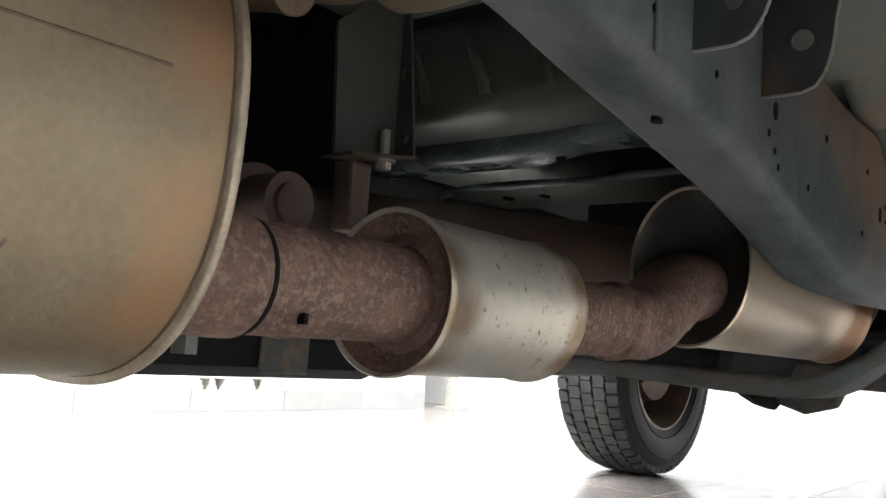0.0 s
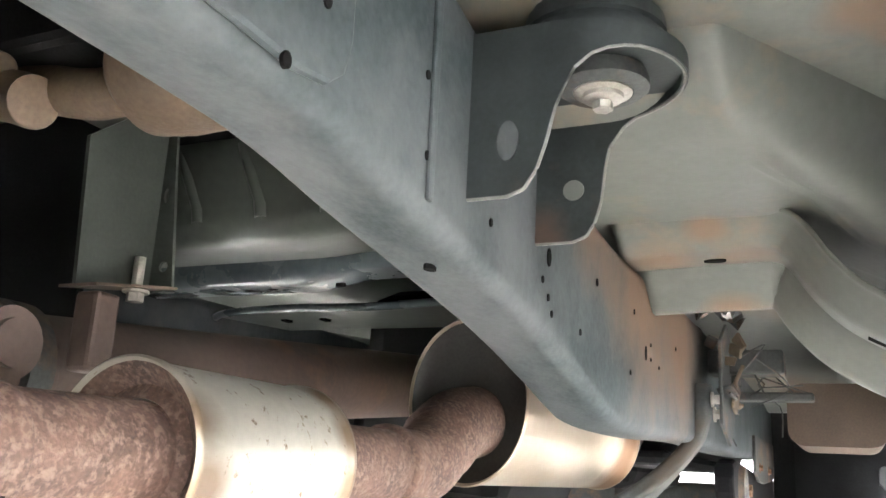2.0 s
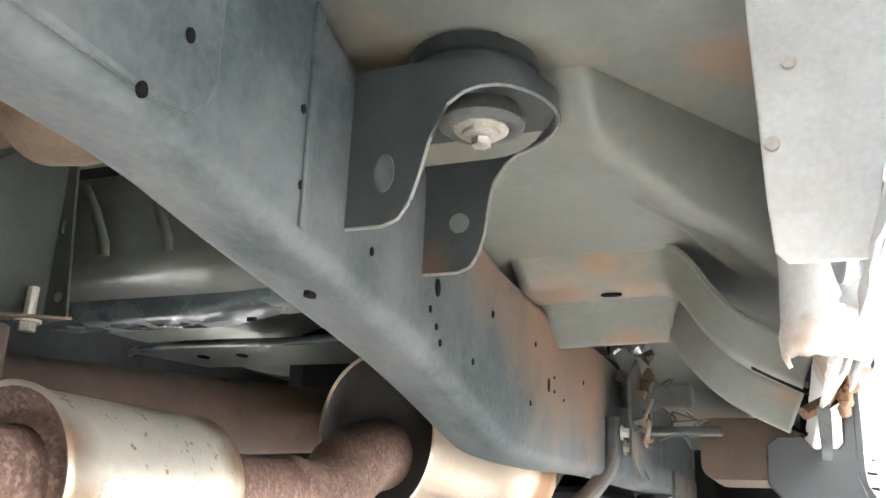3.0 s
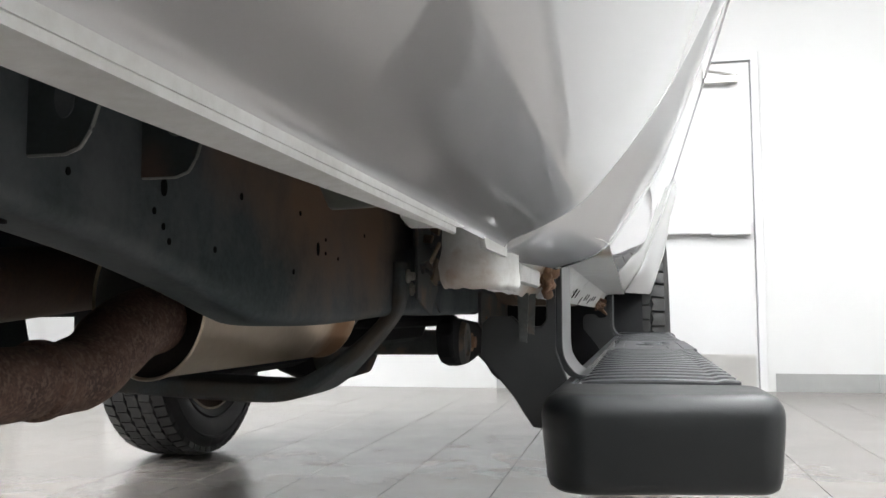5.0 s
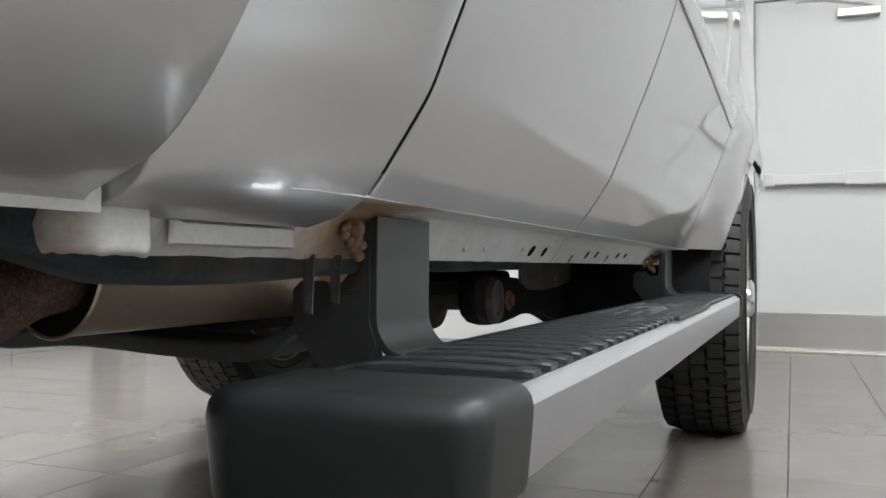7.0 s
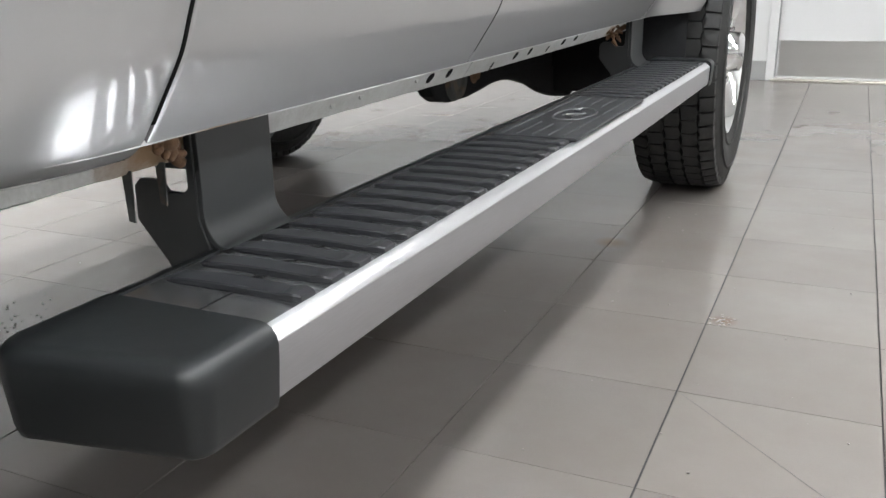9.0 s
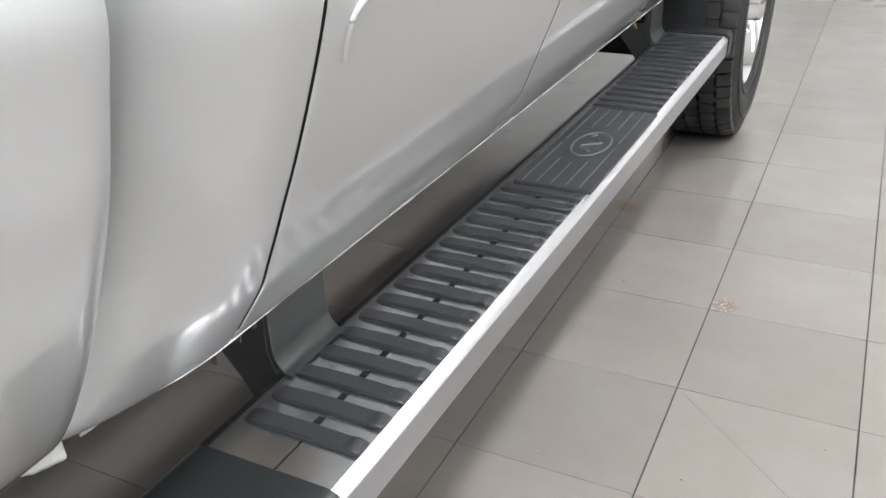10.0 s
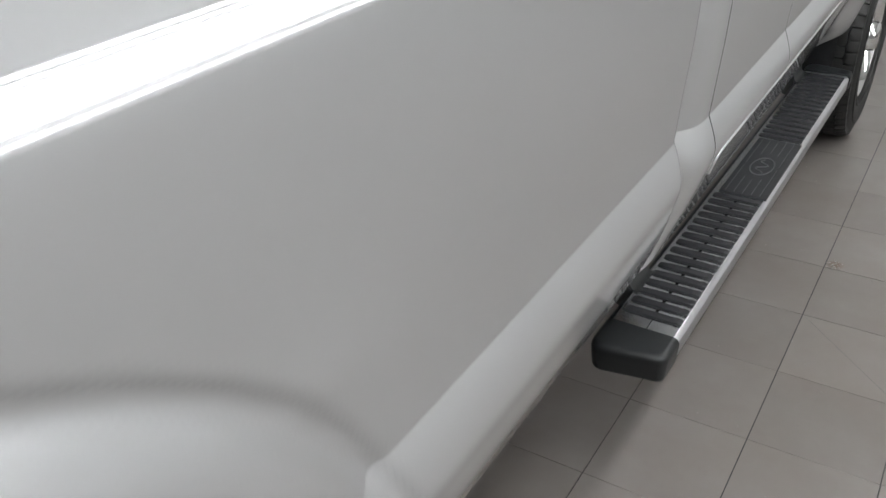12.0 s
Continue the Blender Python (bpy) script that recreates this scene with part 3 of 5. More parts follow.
# rocker panels under the doors
for y0, y1 in ((0.733, 1.5935), (1.597, 2.68)):
    bm = bmesh.new()
    sec = [(0.281, 0.5550), (0.252, 0.5560), (0.232, 0.5540), (0.2255, 0.5480), (0.2225, 0.5410), (0.2075, 0.5195), (0.2050, 0.5172), (0.2025, 0.5190), (0.2120, 0.542), (0.202, 0.566), (0.27, 0.568)]
    rings = []
    ys = steps(y0, y1, 0.02)
    for y in ys:
        dz = 0.0015 * noise.noise((y * 40, 0, 0)) if y0 < 1 else 0.001 * noise.noise((y * 40, 3, 0))
        inn = 0.006 * smooth(0.70, 0.655, y)
        rings.append([Vector((min(x, 0.2255 + (x - 0.2255) * smooth(0.70, 0.80, y)) + (corner_push(y, 0.56) if x > 0.24 else 0) * smooth(0.70, 0.80, y) - inn + 0.0012 * noise.noise((y * 55, x * 9, z * 60)), y, z + (dz if z < 0.53 else 0))) for x, z in sec])
    loft(bm, rings)
    rocker = part("rocker_panel", bm, FLANGE, truck, "pale weathered rocker panel with rust spots", smooth=35)
for y, z, ry, rz in ((1.463, 0.5315, 0.0078, 0.0068), (1.523, 0.5315, 0.0070, 0.0062), (1.695, 0.524, 0.0018, 0.0060), (1.79, 0.531, 0.0055, 0.0062), (1.86, 0.532, 0.0055, 0.0058), (1.965, 0.527, 0.0016, 0.0055), (2.05, 0.533, 0.0065, 0.0055), (2.13, 0.534, 0.0060, 0.0050)):
    bm = bmesh.new()
    loft(bm, [[Vector((0.2225 + (z + rz * math.sin(w) - 0.541) * 0.70 + dx, y + ry * k * math.cos(w), z + rz * k * math.sin(w))) for w in [2 * math.pi * i / 14 for i in range(14)]] for dx, k in ((-0.006, 1), (0.0014, 1))])
    part("drain_hole", bm, HOLE, rocker)
for y, z in ((1.22, 0.531), (1.28, 0.533), (1.42, 0.535)):
    bm = bmesh.new()
    tube(bm, [(0.2225 + (z - 0.541) * 0.70 - 0.003, y, z), (0.2225 + (z - 0.541) * 0.70 + 0.0008, y, z)], 0.0045, 12)
    part("plugged_hole", bm, FLANGE, rocker)
bm = bmesh.new()
for k in range(9):
    c = Vector((0.223 + random.uniform(-0.006, 0.004), 0.952 + random.uniform(-0.018, 0.014), 0.536 + random.uniform(-0.016, 0.010)))
    d = Vector((random.uniform(-0.6, 0.6), random.uniform(-1, 1), random.uniform(-1, 0.3))).normalized() * random.uniform(0.006, 0.012)
    tube(bm, [c - 0.4 * d, c, c + 0.7 * d, c + d], [0.002, random.uniform(0.004, 0.0065), random.uniform(0.003, 0.005), 0.001], 8)
part("rust_crust", bm, RUSTSTAIN, truck, "lumpy brown crust of rust", smooth=70)["kind"] = "stuff"
bm = bmesh.new()
tube(bm, [(0.214, 0.955, 0.541), (0.226, 0.953, 0.540), (0.233, 0.952, 0.539), (0.235, 0.952, 0.539)], [0.007, 0.0075, 0.006, 0.003], 12)
part("rusted_stud", bm, RUSTSTAIN, rocker, "rusted brown stud", smooth=60)
for y, x, z0, z1 in ((0.925, 0.205, 0.478, 0.520), (0.960, 0.2075, 0.484, 0.520)):
    bm = bmesh.new()
    plate(bm, [(-0.0035, z0), (0.003, z0 - 0.001), (0.005, z1), (-0.005, z1)], 0.0015, lambda u, v, w: Vector((x + u, y + w, v)))
    part("hanging_tab", bm, GUNK, rocker, "thin grimy hanging tab")
bm = bmesh.new()
for k in range(16):
    c = Vector((0.222 + random.uniform(-0.012, 0.006), 2.42 + random.uniform(-0.03, 0.03), 0.528 + random.uniform(-0.02, 0.012)))
    tube(bm, [c, c + Vector((random.uniform(-1, 1), random.uniform(-1, 1), random.uniform(-1, 0.3))) * 0.012], [0.005, 0.002], 6)
part("rust_flakes", bm, RUSTSTAIN, truck, "flaking brown rust crumbs", smooth=60)["kind"] = "stuff"

# bed flange with notches
bm = bmesh.new()
out = [(-0.2, 0.538), (0.545, 0.540), (0.556, 0.5410), (0.575, 0.5445), (0.590, 0.5425), (0.617, 0.5425), (0.6245, 0.5365), (0.7035, 0.537), (0.7035, 0.552), (-0.2, 0.552)]
plate(bm, out, 0.003, lambda u, v, w: Vector((0.2225 - w, u, v)))
part("bed_flange", bm, FLANGE, truck, "pale folded flange under the bed side")
bm = bmesh.new()
loft(bm, [[Vector((0.2220, y, 0.5405)), Vector((0.2220, y, 0.5375)), Vector((0.2110 + 0.010 * smooth(0.30, 0.56, y), y, 0.5368)), Vector((0.2110 + 0.010 * smooth(0.30, 0.56, y), y, 0.5400))] for y in steps(-0.2, 0.545, 0.03)])
part("bed_flange_lip", bm, FLANGE, truck, "pale turned-in lip of the bed flange")

# inner rear corner of the cab: a sheet wrapped round the end of the rocker
wrap = spline([(0.1830, 0.752, 0), (0.1815, 0.730, 0), (0.1820, 0.713, 0), (0.1860, 0.7045, 0), (0.1935, 0.701, 0), (0.2040, 0.7025, 0), (0.2135, 0.709, 0), (0.2195, 0.720, 0), (0.2230, 0.734, 0)], 5)
rings = []
for i, p in enumerate(wrap):
    d = wrap[min(i + 1, len(wrap) - 1)] - wrap[max(i - 1, 0)]
    q = Vector((d.y, -d.x, 0)).normalized()
    t = i / (len(wrap) - 1)
    low = 0.5175 + 0.003 * (1 - t) + 0.0012 * noise.noise((i * 0.4, 7, 0))
    top = 0.60 - 0.05 * smooth(0.55, 0.75, t)
    bulge = 0.003 * math.sin(math.pi * min(1, max(0, t)))
    zs = [low, low + 0.004, low + 0.012, low + 0.022, 0.5 * (low + 0.022 + top), top]
    off = [-0.001, 0.001, bulge, 0.0, -0.001, -0.001]
    rings.append([p + q * o + Vector((0, 0, z)) for z, o in zip(zs, off)])
bm = bmesh.new()
loft(bm, rings, cap=False, closed=False)
part("corner_plate", bm, FLANGE, truck, "pale inner corner plate with rusty lower edge", smooth=50, solid=0.003)
bm = bmesh.new()
rings = []
for i in range(25):
    y = 0.752 + 0.125 * i / 24
    e = 0.0022 * smooth(0.752, 0.757, y) * smooth(0.877, 0.872, y) * (1 if abs(y - 0.806) > 0.003 else 0.3)
    rings.append([Vector((0.2222, y, 0.5225)), Vector((0.2228 + e, y, 0.5240)), Vector((0.2233 + e, y, 0.5350)), Vector((0.2230, y, 0.5370))])
loft(bm, rings, cap=False, closed=False)
part("pressed_strip", bm, FLANGE, rocker, "raised pressed strip", smooth=40, solid=0.001)
bm = bmesh.new()
plate(bm, [(0.171, 0.84), (0.1735, 0.68), (0.1765, 0.58), (0.1785, 0.553), (0.184, 0.547), (0.2215, 0.547), (0.232, 0.60), (0.285, 0.84)], 0.003, lambda u, v, w: Vector((u, 0.612 + w, v)))
part("bed_front_flange", bm, FLANGE, truck, "pale front flange of the cargo bed", bevel=0.001)
for x, z in ((0.187, 0.70), (0.192, 0.655), (0.181, 0.61)):
    bm = bmesh.new()
    tube(bm, [(x, 0.6125, z), (x, 0.6095, z)], 0.004, 10)
    part("spot_weld", bm, GALV, truck)

# cab floor pan: a rear shelf that steps down to a flat field and falls away to the rocker
def pan_z(x, y):
    crease = min(1.0, 0.757 + 1.59 * max(0.0, x - 0.055))
    u = min(1.0, max(0.0, (y - crease) / 0.115))
    z = 0.757 - 0.051 * (1 - (1 - u) ** 3) + 0.043 * smooth(0.70, 0.66, y)
    z += float(np.interp(y, [1.10, 1.30, 1.36, 1.45, 1.568, 1.72, 1.74, 1.95, 2.35, 2.88, 2.92], [0, 0.016, 0.032, 0.038, 0.068, 0.073, 0.062, 0.050, 0.0, -0.05, -0.05]))
    bend = 0.067 + 0.425 * min(0.075, max(0.0, y - 0.919))
    z -= u * (0.50 * max(0.0, x - bend - 0.006) + 0.25 * max(0.0, min(0.012, x - bend))) + 2.2 * max(0.0, x - 0.188)
    along, off = (y - 0.919) * 0.92 + (x - 0.067) * 0.39, (x - 0.067) * 0.92 - (y - 0.919) * 0.39
    z -= 0.0035 * math.exp(-(off / 0.0045) ** 2) * smooth(-0.008, 0.01, along) * smooth(0.21, 0.19, along)
    return max(z, 0.52)


bm = bmesh.new()
grid = []
for x in steps(-0.1449, 0.203, 0.0058):
    c = min(1.0, 0.757 + 1.59 * max(0.0, x - 0.055))
    pan_ys = steps(0.66, c, (c - 0.66) / 10) + steps(c, c + 0.12, 0.006)[1:] + steps(c + 0.12, 1.30, (1.18 - c) / 44)[1:] + steps(1.30, 2.92, 0.03)[1:]
    grid.append([bm.verts.new((x, y, pan_z(x, y))) for y in pan_ys])
for a, b in zip(grid, grid[1:]):
    for i in range(len(pan_ys) - 1):
        bm.faces.new((a[i], b[i], b[i + 1], a[i + 1]))
pan = part("floor_pan", bm, PAN, truck, "pale green-grey primed cab floor with rust streaks", smooth=38, solid=0.003)

tunnel_prof = [(0.93, 0.815), (1.06, 0.815), (1.12, 0.800), (1.30, 0.770), (1.45, 0.760), (1.72, 0.779), (1.95, 0.785), (2.35, 0.815), (2.88, 0.822), (2.92, 0.90)]
bm = bmesh.new()
grid = [[bm.verts.new((x, y, max(z + dz, 0.52))) for y, z in tunnel_prof] for x, dz in ((-1.12, -0.22), (-1.10, -0.02), (-0.98, 0.0), (-0.74, 0.0), (-0.68, 0.03), (-0.64, 0.06), (-0.36, 0.06), (-0.31, 0.03), (-0.27, 0.0), (-0.1451, 0.0))]
for a, b in zip(grid, grid[1:]):
    for i in range(len(tunnel_prof) - 1):
        bm.faces.new((a[i], b[i], b[i + 1], a[i + 1]))
tunnel = part("floor_tunnel", bm, PANDARK, truck, "dark green grimy cab floor and tunnel, shade in its colour", smooth=30, solid=0.004, bevel=0.004)
# two added black sheets stand for the shade behind the hanger
part("rear_splash_panel", box(bmesh.new(), -1.08, -0.578, 0.80, 0.808, 0.545, 0.796), DARK, truck, "added black upright sheet for the shade")
part("rear_sound_mat", box(bmesh.new(), -1.10, -0.162, 0.642, 0.925, 0.797, 0.803), DARK, truck, "added black sheet, shade under the rear of the cab")
bulk = []
for i in range(41):
    x = -0.86 + 0.70 * i / 40
    sag = 0.006 * smooth(-0.46, -0.36, x)
    sec = [(0.925, 0.80), (0.940, 0.765), (0.950, 0.722 + sag), (0.949, 0.708 + sag), (0.953, 0.696 + sag), (0.964, 0.688 + sag), (0.980, 0.686 + sag), (1.06, 0.688 + sag), (1.085, 0.70)]
    bulk.append([Vector((x, y, z)) for y, z in sec])
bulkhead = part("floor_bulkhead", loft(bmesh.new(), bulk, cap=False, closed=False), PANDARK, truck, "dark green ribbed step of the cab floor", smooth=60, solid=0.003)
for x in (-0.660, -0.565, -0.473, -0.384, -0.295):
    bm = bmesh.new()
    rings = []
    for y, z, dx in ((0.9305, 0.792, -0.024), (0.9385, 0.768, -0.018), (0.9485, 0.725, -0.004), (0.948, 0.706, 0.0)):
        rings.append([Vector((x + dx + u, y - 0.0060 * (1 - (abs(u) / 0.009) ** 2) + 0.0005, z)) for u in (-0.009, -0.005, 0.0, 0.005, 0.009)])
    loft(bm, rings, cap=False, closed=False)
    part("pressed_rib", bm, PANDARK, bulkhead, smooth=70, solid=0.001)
for y0, y1, z0, z1 in ((1.085, 1.170, 0.664, 0.703),):
    bm = bmesh.new()
    rings = []
    for i in range(61):
        x = -0.86 + 0.70 * i / 60
        dip = 0.014 * smooth(-0.54, -0.42, x) * smooth(-0.22, -0.34, x)
        r = 0.016
        sec = [(y0, z1), (y0, z0 + r)] + [(y0 + r - r * math.cos(radians(a)), z0 + r - r * math.sin(radians(a))) for a in (18, 36, 54, 72, 90)] + [(y1 - r + r * math.sin(radians(a)), z0 + r - r * math.cos(radians(a))) for a in (0, 18, 36, 54, 72)] + [(y1, z0 + r), (y1, z1)]
        rings.append([Vector((x, y, z + dip)) for y, z in sec])
    loft(bm, rings)
    ch = part("floor_channel", bm, CHANNEL, truck, "blue-black waxed floor channel", smooth=60)
    for x in (-0.651, -0.619, -0.579, -0.472):
        bm = bmesh.new()
        box(bm, x - 0.006, x + 0.006, (y0 + y1) / 2 - 0.003, (y0 + y1) / 2 + 0.003, z0 - 0.0008, z0 + 0.004)
        part("channel_slot", bm, HOLE, ch)
rear = spline([(-0.90, 1.42, 0), (-0.85, 1.335, 0), (-0.79, 1.275, 0), (-0.71, 1.247, 0), (-0.60, 1.243, 0), (-0.50, 1.250, 0), (-0.38, 1.236, 0), (-0.17, 1.230, 0)], 5)
bm = bmesh.new()
plate(bm, [(q.x, q.y) for q in rear] + [(-0.17, 1.50), (-0.90, 1.50)], 0.004, lambda u, v, w: Vector((u, v, 0.664 + 0.06 * max(0.0, v - 1.27) - w)))
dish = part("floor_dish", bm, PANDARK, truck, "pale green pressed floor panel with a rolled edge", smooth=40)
bm = bmesh.new()
tube(bm, [q + Vector((0, 0, 0.661)) for q in rear], 0.006, 10)
part("rolled_edge", bm, CHANNEL, dish, smooth=60)
for x in (-0.715, -0.64):
    bm = bmesh.new()
    box(bm, x - 0.005, x + 0.005, 1.346, 1.366, 0.6622, 0.669)
    part("dish_slot", bm, HOLE, dish)
for c, r, ry in (((0.049, 0.718, 0.7570), 0.016, 0.011), ((-0.064, 0.970, 0.7062), 0.017, 0.012), ((-0.002, 1.156, 0.6805), 0.012, 0.006), ((0.027, 2.335, 0.8140), 0.016, 0.01), ((0.025, 1.682, 0.7775), 0.008, 0.02), ((0.06, 1.62, 0.7755), 0.007, 0.022),
                 ((0.06, 1.40, 0.7420), 0.006, 0.014)):
    bm = bmesh.new()
    lo = [Vector((u, v, c[2] - 0.0022)) for u, v in disc(c[:2], r, 16, 0, ry)]
    loft(bm, [lo, [p + Vector((0, 0, 0.004)) for p in lo]])
    part("pan_hole", bm, HOLE, pan)
# pressed cross channels under the cab floor, bent down to the rocker
def cross_channel(sec, dz, slots):
    path = spline([(-0.098, 0, 0.690), (0.02, 0, 0.6935), (0.062, 0, 0.6925), (0.083, 0, 0.679), (0.105, 0, 0.646), (0.13, 0, 0.618), (0.16, 0, 0.597), (0.2010, 0, 0.576)], 6)
    y0, y1 = sec[0][0], sec[-1][0]
    bm = bmesh.new()
    rings = []
    for i, p in enumerate(path):
        d = path[min(i + 1, len(path) - 1)] - path[max(i - 1, 0)]
        up = Vector((-d.z, 0, d.x)).normalized()
        wav = 0.0012 * noise.noise((i * 0.5, y0 * 9, 2))
        rings.append([p + Vector((0, y + wav, dz)) + up * h for y, h in sec])
    loft(bm, rings, cap=False, closed=False)
    ch = part("cross_channel", bm, PAN, pan, "pale pressed cross channel with rusty lips", smooth=50, solid=0.003)
    for x, z, y, w in slots:
        bm = bmesh.new()
        box(bm, -0.030, 0.030, -w, w, -0.0022, 0.0022, Matrix.Translation((x, y, z + dz)) @ pose(0, 0, 0, 0, 28, 0))
        part("channel_slot", bm, HOLE, truck, "dark rusty slot")
    bm = bmesh.new()
    for k in range(14):
        a = Vector((0.10 + 0.10 * random.random(), y1 + random.uniform(-0.004, 0.008), 0))
        a.z = float(np.interp(a.x, [0.06, 0.105, 0.13, 0.16, 0.201], [0.6925, 0.646, 0.618, 0.597, 0.576])) + dz + 0.002
        tube(bm, [a, a + Vector((random.uniform(-0.008, 0.008), random.uniform(-0.004, 0.008), random.uniform(-0.006, 0.0)))], [random.uniform(0.0015, 0.004), 0.001], 6)
    part("rust_flakes", bm, RUSTLIGHT, truck, "flaking brown rust crumbs", smooth=60)["kind"] = "stuff"


cross_channel([(1.052, 0.0138), (1.063, 0.0132), (1.069, 0.0108), (1.107, -0.0100), (1.115, -0.0125), (1.124, -0.0130), (1.184, -0.0118), (1.191, -0.0095), (1.195, 0.0020)], 0.0, ((0.174, 0.5765, 1.15, 0.007),))
cross_channel([(1.196, 0.0040), (1.199, -0.0020), (1.206, -0.0050), (1.256, -0.0380), (1.263, -0.0425), (1.270, -0.0440), (1.283, -0.0440), (1.289, -0.0400), (1.294, -0.0280), (1.34, -0.0220)], 0.0, ((0.172, 0.5460, 1.276, 0.006),))
for x in (-0.081, -0.003):
    bm = bmesh.new()
    box(bm, x - 0.005, x + 0.005, 2.08, 2.42, 0.786, 0.812)
    part("floor_bead", bm, PAN, pan, bevel=0.004)
# frame rails
RAIL = [(-1.7, 0.62, 0.775), (-0.9, 0.62, 0.775), (0.2, 0.601, 0.775), (0.45, 0.597, 0.772), (0.52, 0.593, 0.77), (0.60, 0.580, 0.757), (0.70, 0.566, 0.737), (0.83, 0.546, 0.712), (0.95, 0.520, 0.695), (1.03, 0.500, 0.687), (1.10, 0.490, 0.684),
        (1.30, 0.489, 0.688), (1.66, 0.500, 0.697), (2.2, 0.50, 0.690), (3.0, 0.52, 0.68), (4.0, 0.52, 0.68)]
rail_pts = spline([(y, a, b) for y, a, b in RAIL], 5)
FX0, FX1 = -0.160, -0.094
for left in (False, True):
    bm = bmesh.new()
    rings = []
    for y, a, b in rail_pts:
        cx, cz, w, h = (FX0 + FX1) / 2, (a + b) / 2, (FX1 - FX0) / 2, (b - a) / 2
        ring = [Vector((cx + u, y, cz + v)) for u, v in rounded(w, h, 0.016, 5)]
        if left:
            ring = [Vector((2 * MID - p.x, p.y, p.z)) for p in ring]
        rings.append(ring)
    loft(bm, rings)
    rail = part("frame_rail", bm, FRAME, truck, "blue-grey waxed steel frame rail with brown dust", smooth=40)
    if not left:
        rail_r = rail
bm = bmesh.new()
sl = [(-1.2, 0.63), (0.40, 0.608), (0.47, 0.606), (0.495, 0.610), (0.510, 0.622), (0.515, 0.640), (0.512, 0.762), (-1.2, 0.766)]
plate(bm, sl, 0.006, lambda u, v, w: Vector((FX1 - 0.001 + w, u, v)))
part("frame_sleeve", bm, FRAME, rail_r, "overlapping rear frame plate", bevel=0.004)
bm = bmesh.new()
plate(bm, [(0.612, 0.590), (0.619, 0.589), (0.619, 0.746), (0.609, 0.749)], 0.004, lambda u, v, w: Vector((FX1 - 0.001 + w, u, v)))
part("weld_step", bm, FRAME, rail_r, bevel=0.002)
for y, z, r, rz in ((0.460, 0.606, 0.0042, 0.0055), (0.487, 0.650, 0.0042, 0.0055), (0.606, 0.667, 0.0032, 0.004), (0.611, 0.617, 0.0032, 0.004), (0.715, 0.605, 0.003, 0.004), (0.83, 0.590, 0.003, 0.004), (0.845, 0.578, 0.003, 0.004), (0.855, 0.566, 0.003, 0.004),
                    (0.997, 0.624, 0.0035, 0.005), (0.94, 0.565, 0.003, 0.004), (1.16, 0.625, 0.003, 0.004), (1.14, 0.553, 0.003, 0.004), (1.222, 0.586, 0.0055, 0.011), (1.25, 0.600, 0.003, 0.003), (1.25, 0.582, 0.003, 0.003), (1.30, 0.578, 0.003, 0.003), (1.42, 0.62, 0.003, 0.004), (0.845, 0.612, 0.006, 0.010)):
    bm = bmesh.new()
    lo = [Vector((FX1 - 0.001 if y > 0.515 else FX1 + 0.004, u, v)) for u, v in disc((y, z), 0.78 * r, 12, 0, 0.78 * rz)]
    loft(bm, [lo, [p + Vector((0.0022, 0, 0)) for p in lo]])
    part("frame_hole", bm, HOLE, rail_r)
bm = bmesh.new()
lo = [Vector((u, v, 0.5655)) for u, v in disc((-0.124, 0.685), 0.004, 12, 0, 0.006)]
loft(bm, [lo, [p + Vector((0, 0, 0.012)) for p in lo]])
part("frame_hole", bm, HOLE, rail_r)

# cab mount bracket: a sheet wrapped round the mount, with a shelf on top
MCX, MCY, MCR = -0.034, 0.743, 0.067
BX, TOP = -0.022, 0.7275
run = [(-0.096 + (MCX + 0.096) * i / 40, MCY - MCR, 0) for i in range(41)]
run += [(MCX + MCR * math.sin(math.pi * i / 20), MCY - MCR * math.cos(math.pi * i / 20), 1) for i in range(1, 20)]
run += [(MCX - (MCX + 0.096) * i / 40, MCY + MCR, 2) for i in range(41)]


REAR_EDGE = [(-0.10, 0.609), (-0.066, 0.609), (-0.055, 0.613), (-0.047, 0.625), (-0.041, 0.643), (-0.036, 0.664), (-0.030, 0.683), (-0.022, 0.696), (-0.010, 0.706), (0.01, 0.712), (0.05, 0.714)]
FRONT_EDGE = [(-0.10, 0.615), (-0.064, 0.615), (-0.053, 0.619), (-0.046, 0.630), (-0.041, 0.648), (-0.039, 0.670), (-0.036, 0.688), (-0.029, 0.703), (-0.014, 0.712), (0.01, 0.714), (0.05, 0.714)]


def wrap_low(x, y):
    table = REAR_EDGE if y < MCY else FRONT_EDGE
    return float(np.interp(x, [p[0] for p in table], [p[1] for p in table]))


rings, edge = [], []
for i, (x, y, leg) in enumerate(run):
    q, p = run[min(i + 1, len(run) - 1)], run[max(i - 1, 0)]
    d = Vector((q[0] - p[0], q[1] - p[1], 0)).normalized()
    nrm = Vector((d.y, -d.x, 0)) * 0.0045
    lo, c = wrap_low(x, y), Vector((x, y, 0))
    rings.append([c + Vector((0, 0, lo)), c + nrm + Vector((0, 0, lo)), c + nrm + Vector((0, 0, TOP)), c + Vector((0, 0, TOP))])
    edge.append(c + nrm * 0.55 + Vector((0, 0, lo - 0.0004)))
mount = part("cab_mount", loft(bmesh.new(), rings), BRACKET, truck, "dark folded cab mount bracket with bare edges", smooth=35)
bm = bmesh.new()
tube(bm, edge, 0.0014, 6)
part("bare_edge", bm, EDGE, mount, "worn pale edge", smooth=60)
bm = bmesh.new()
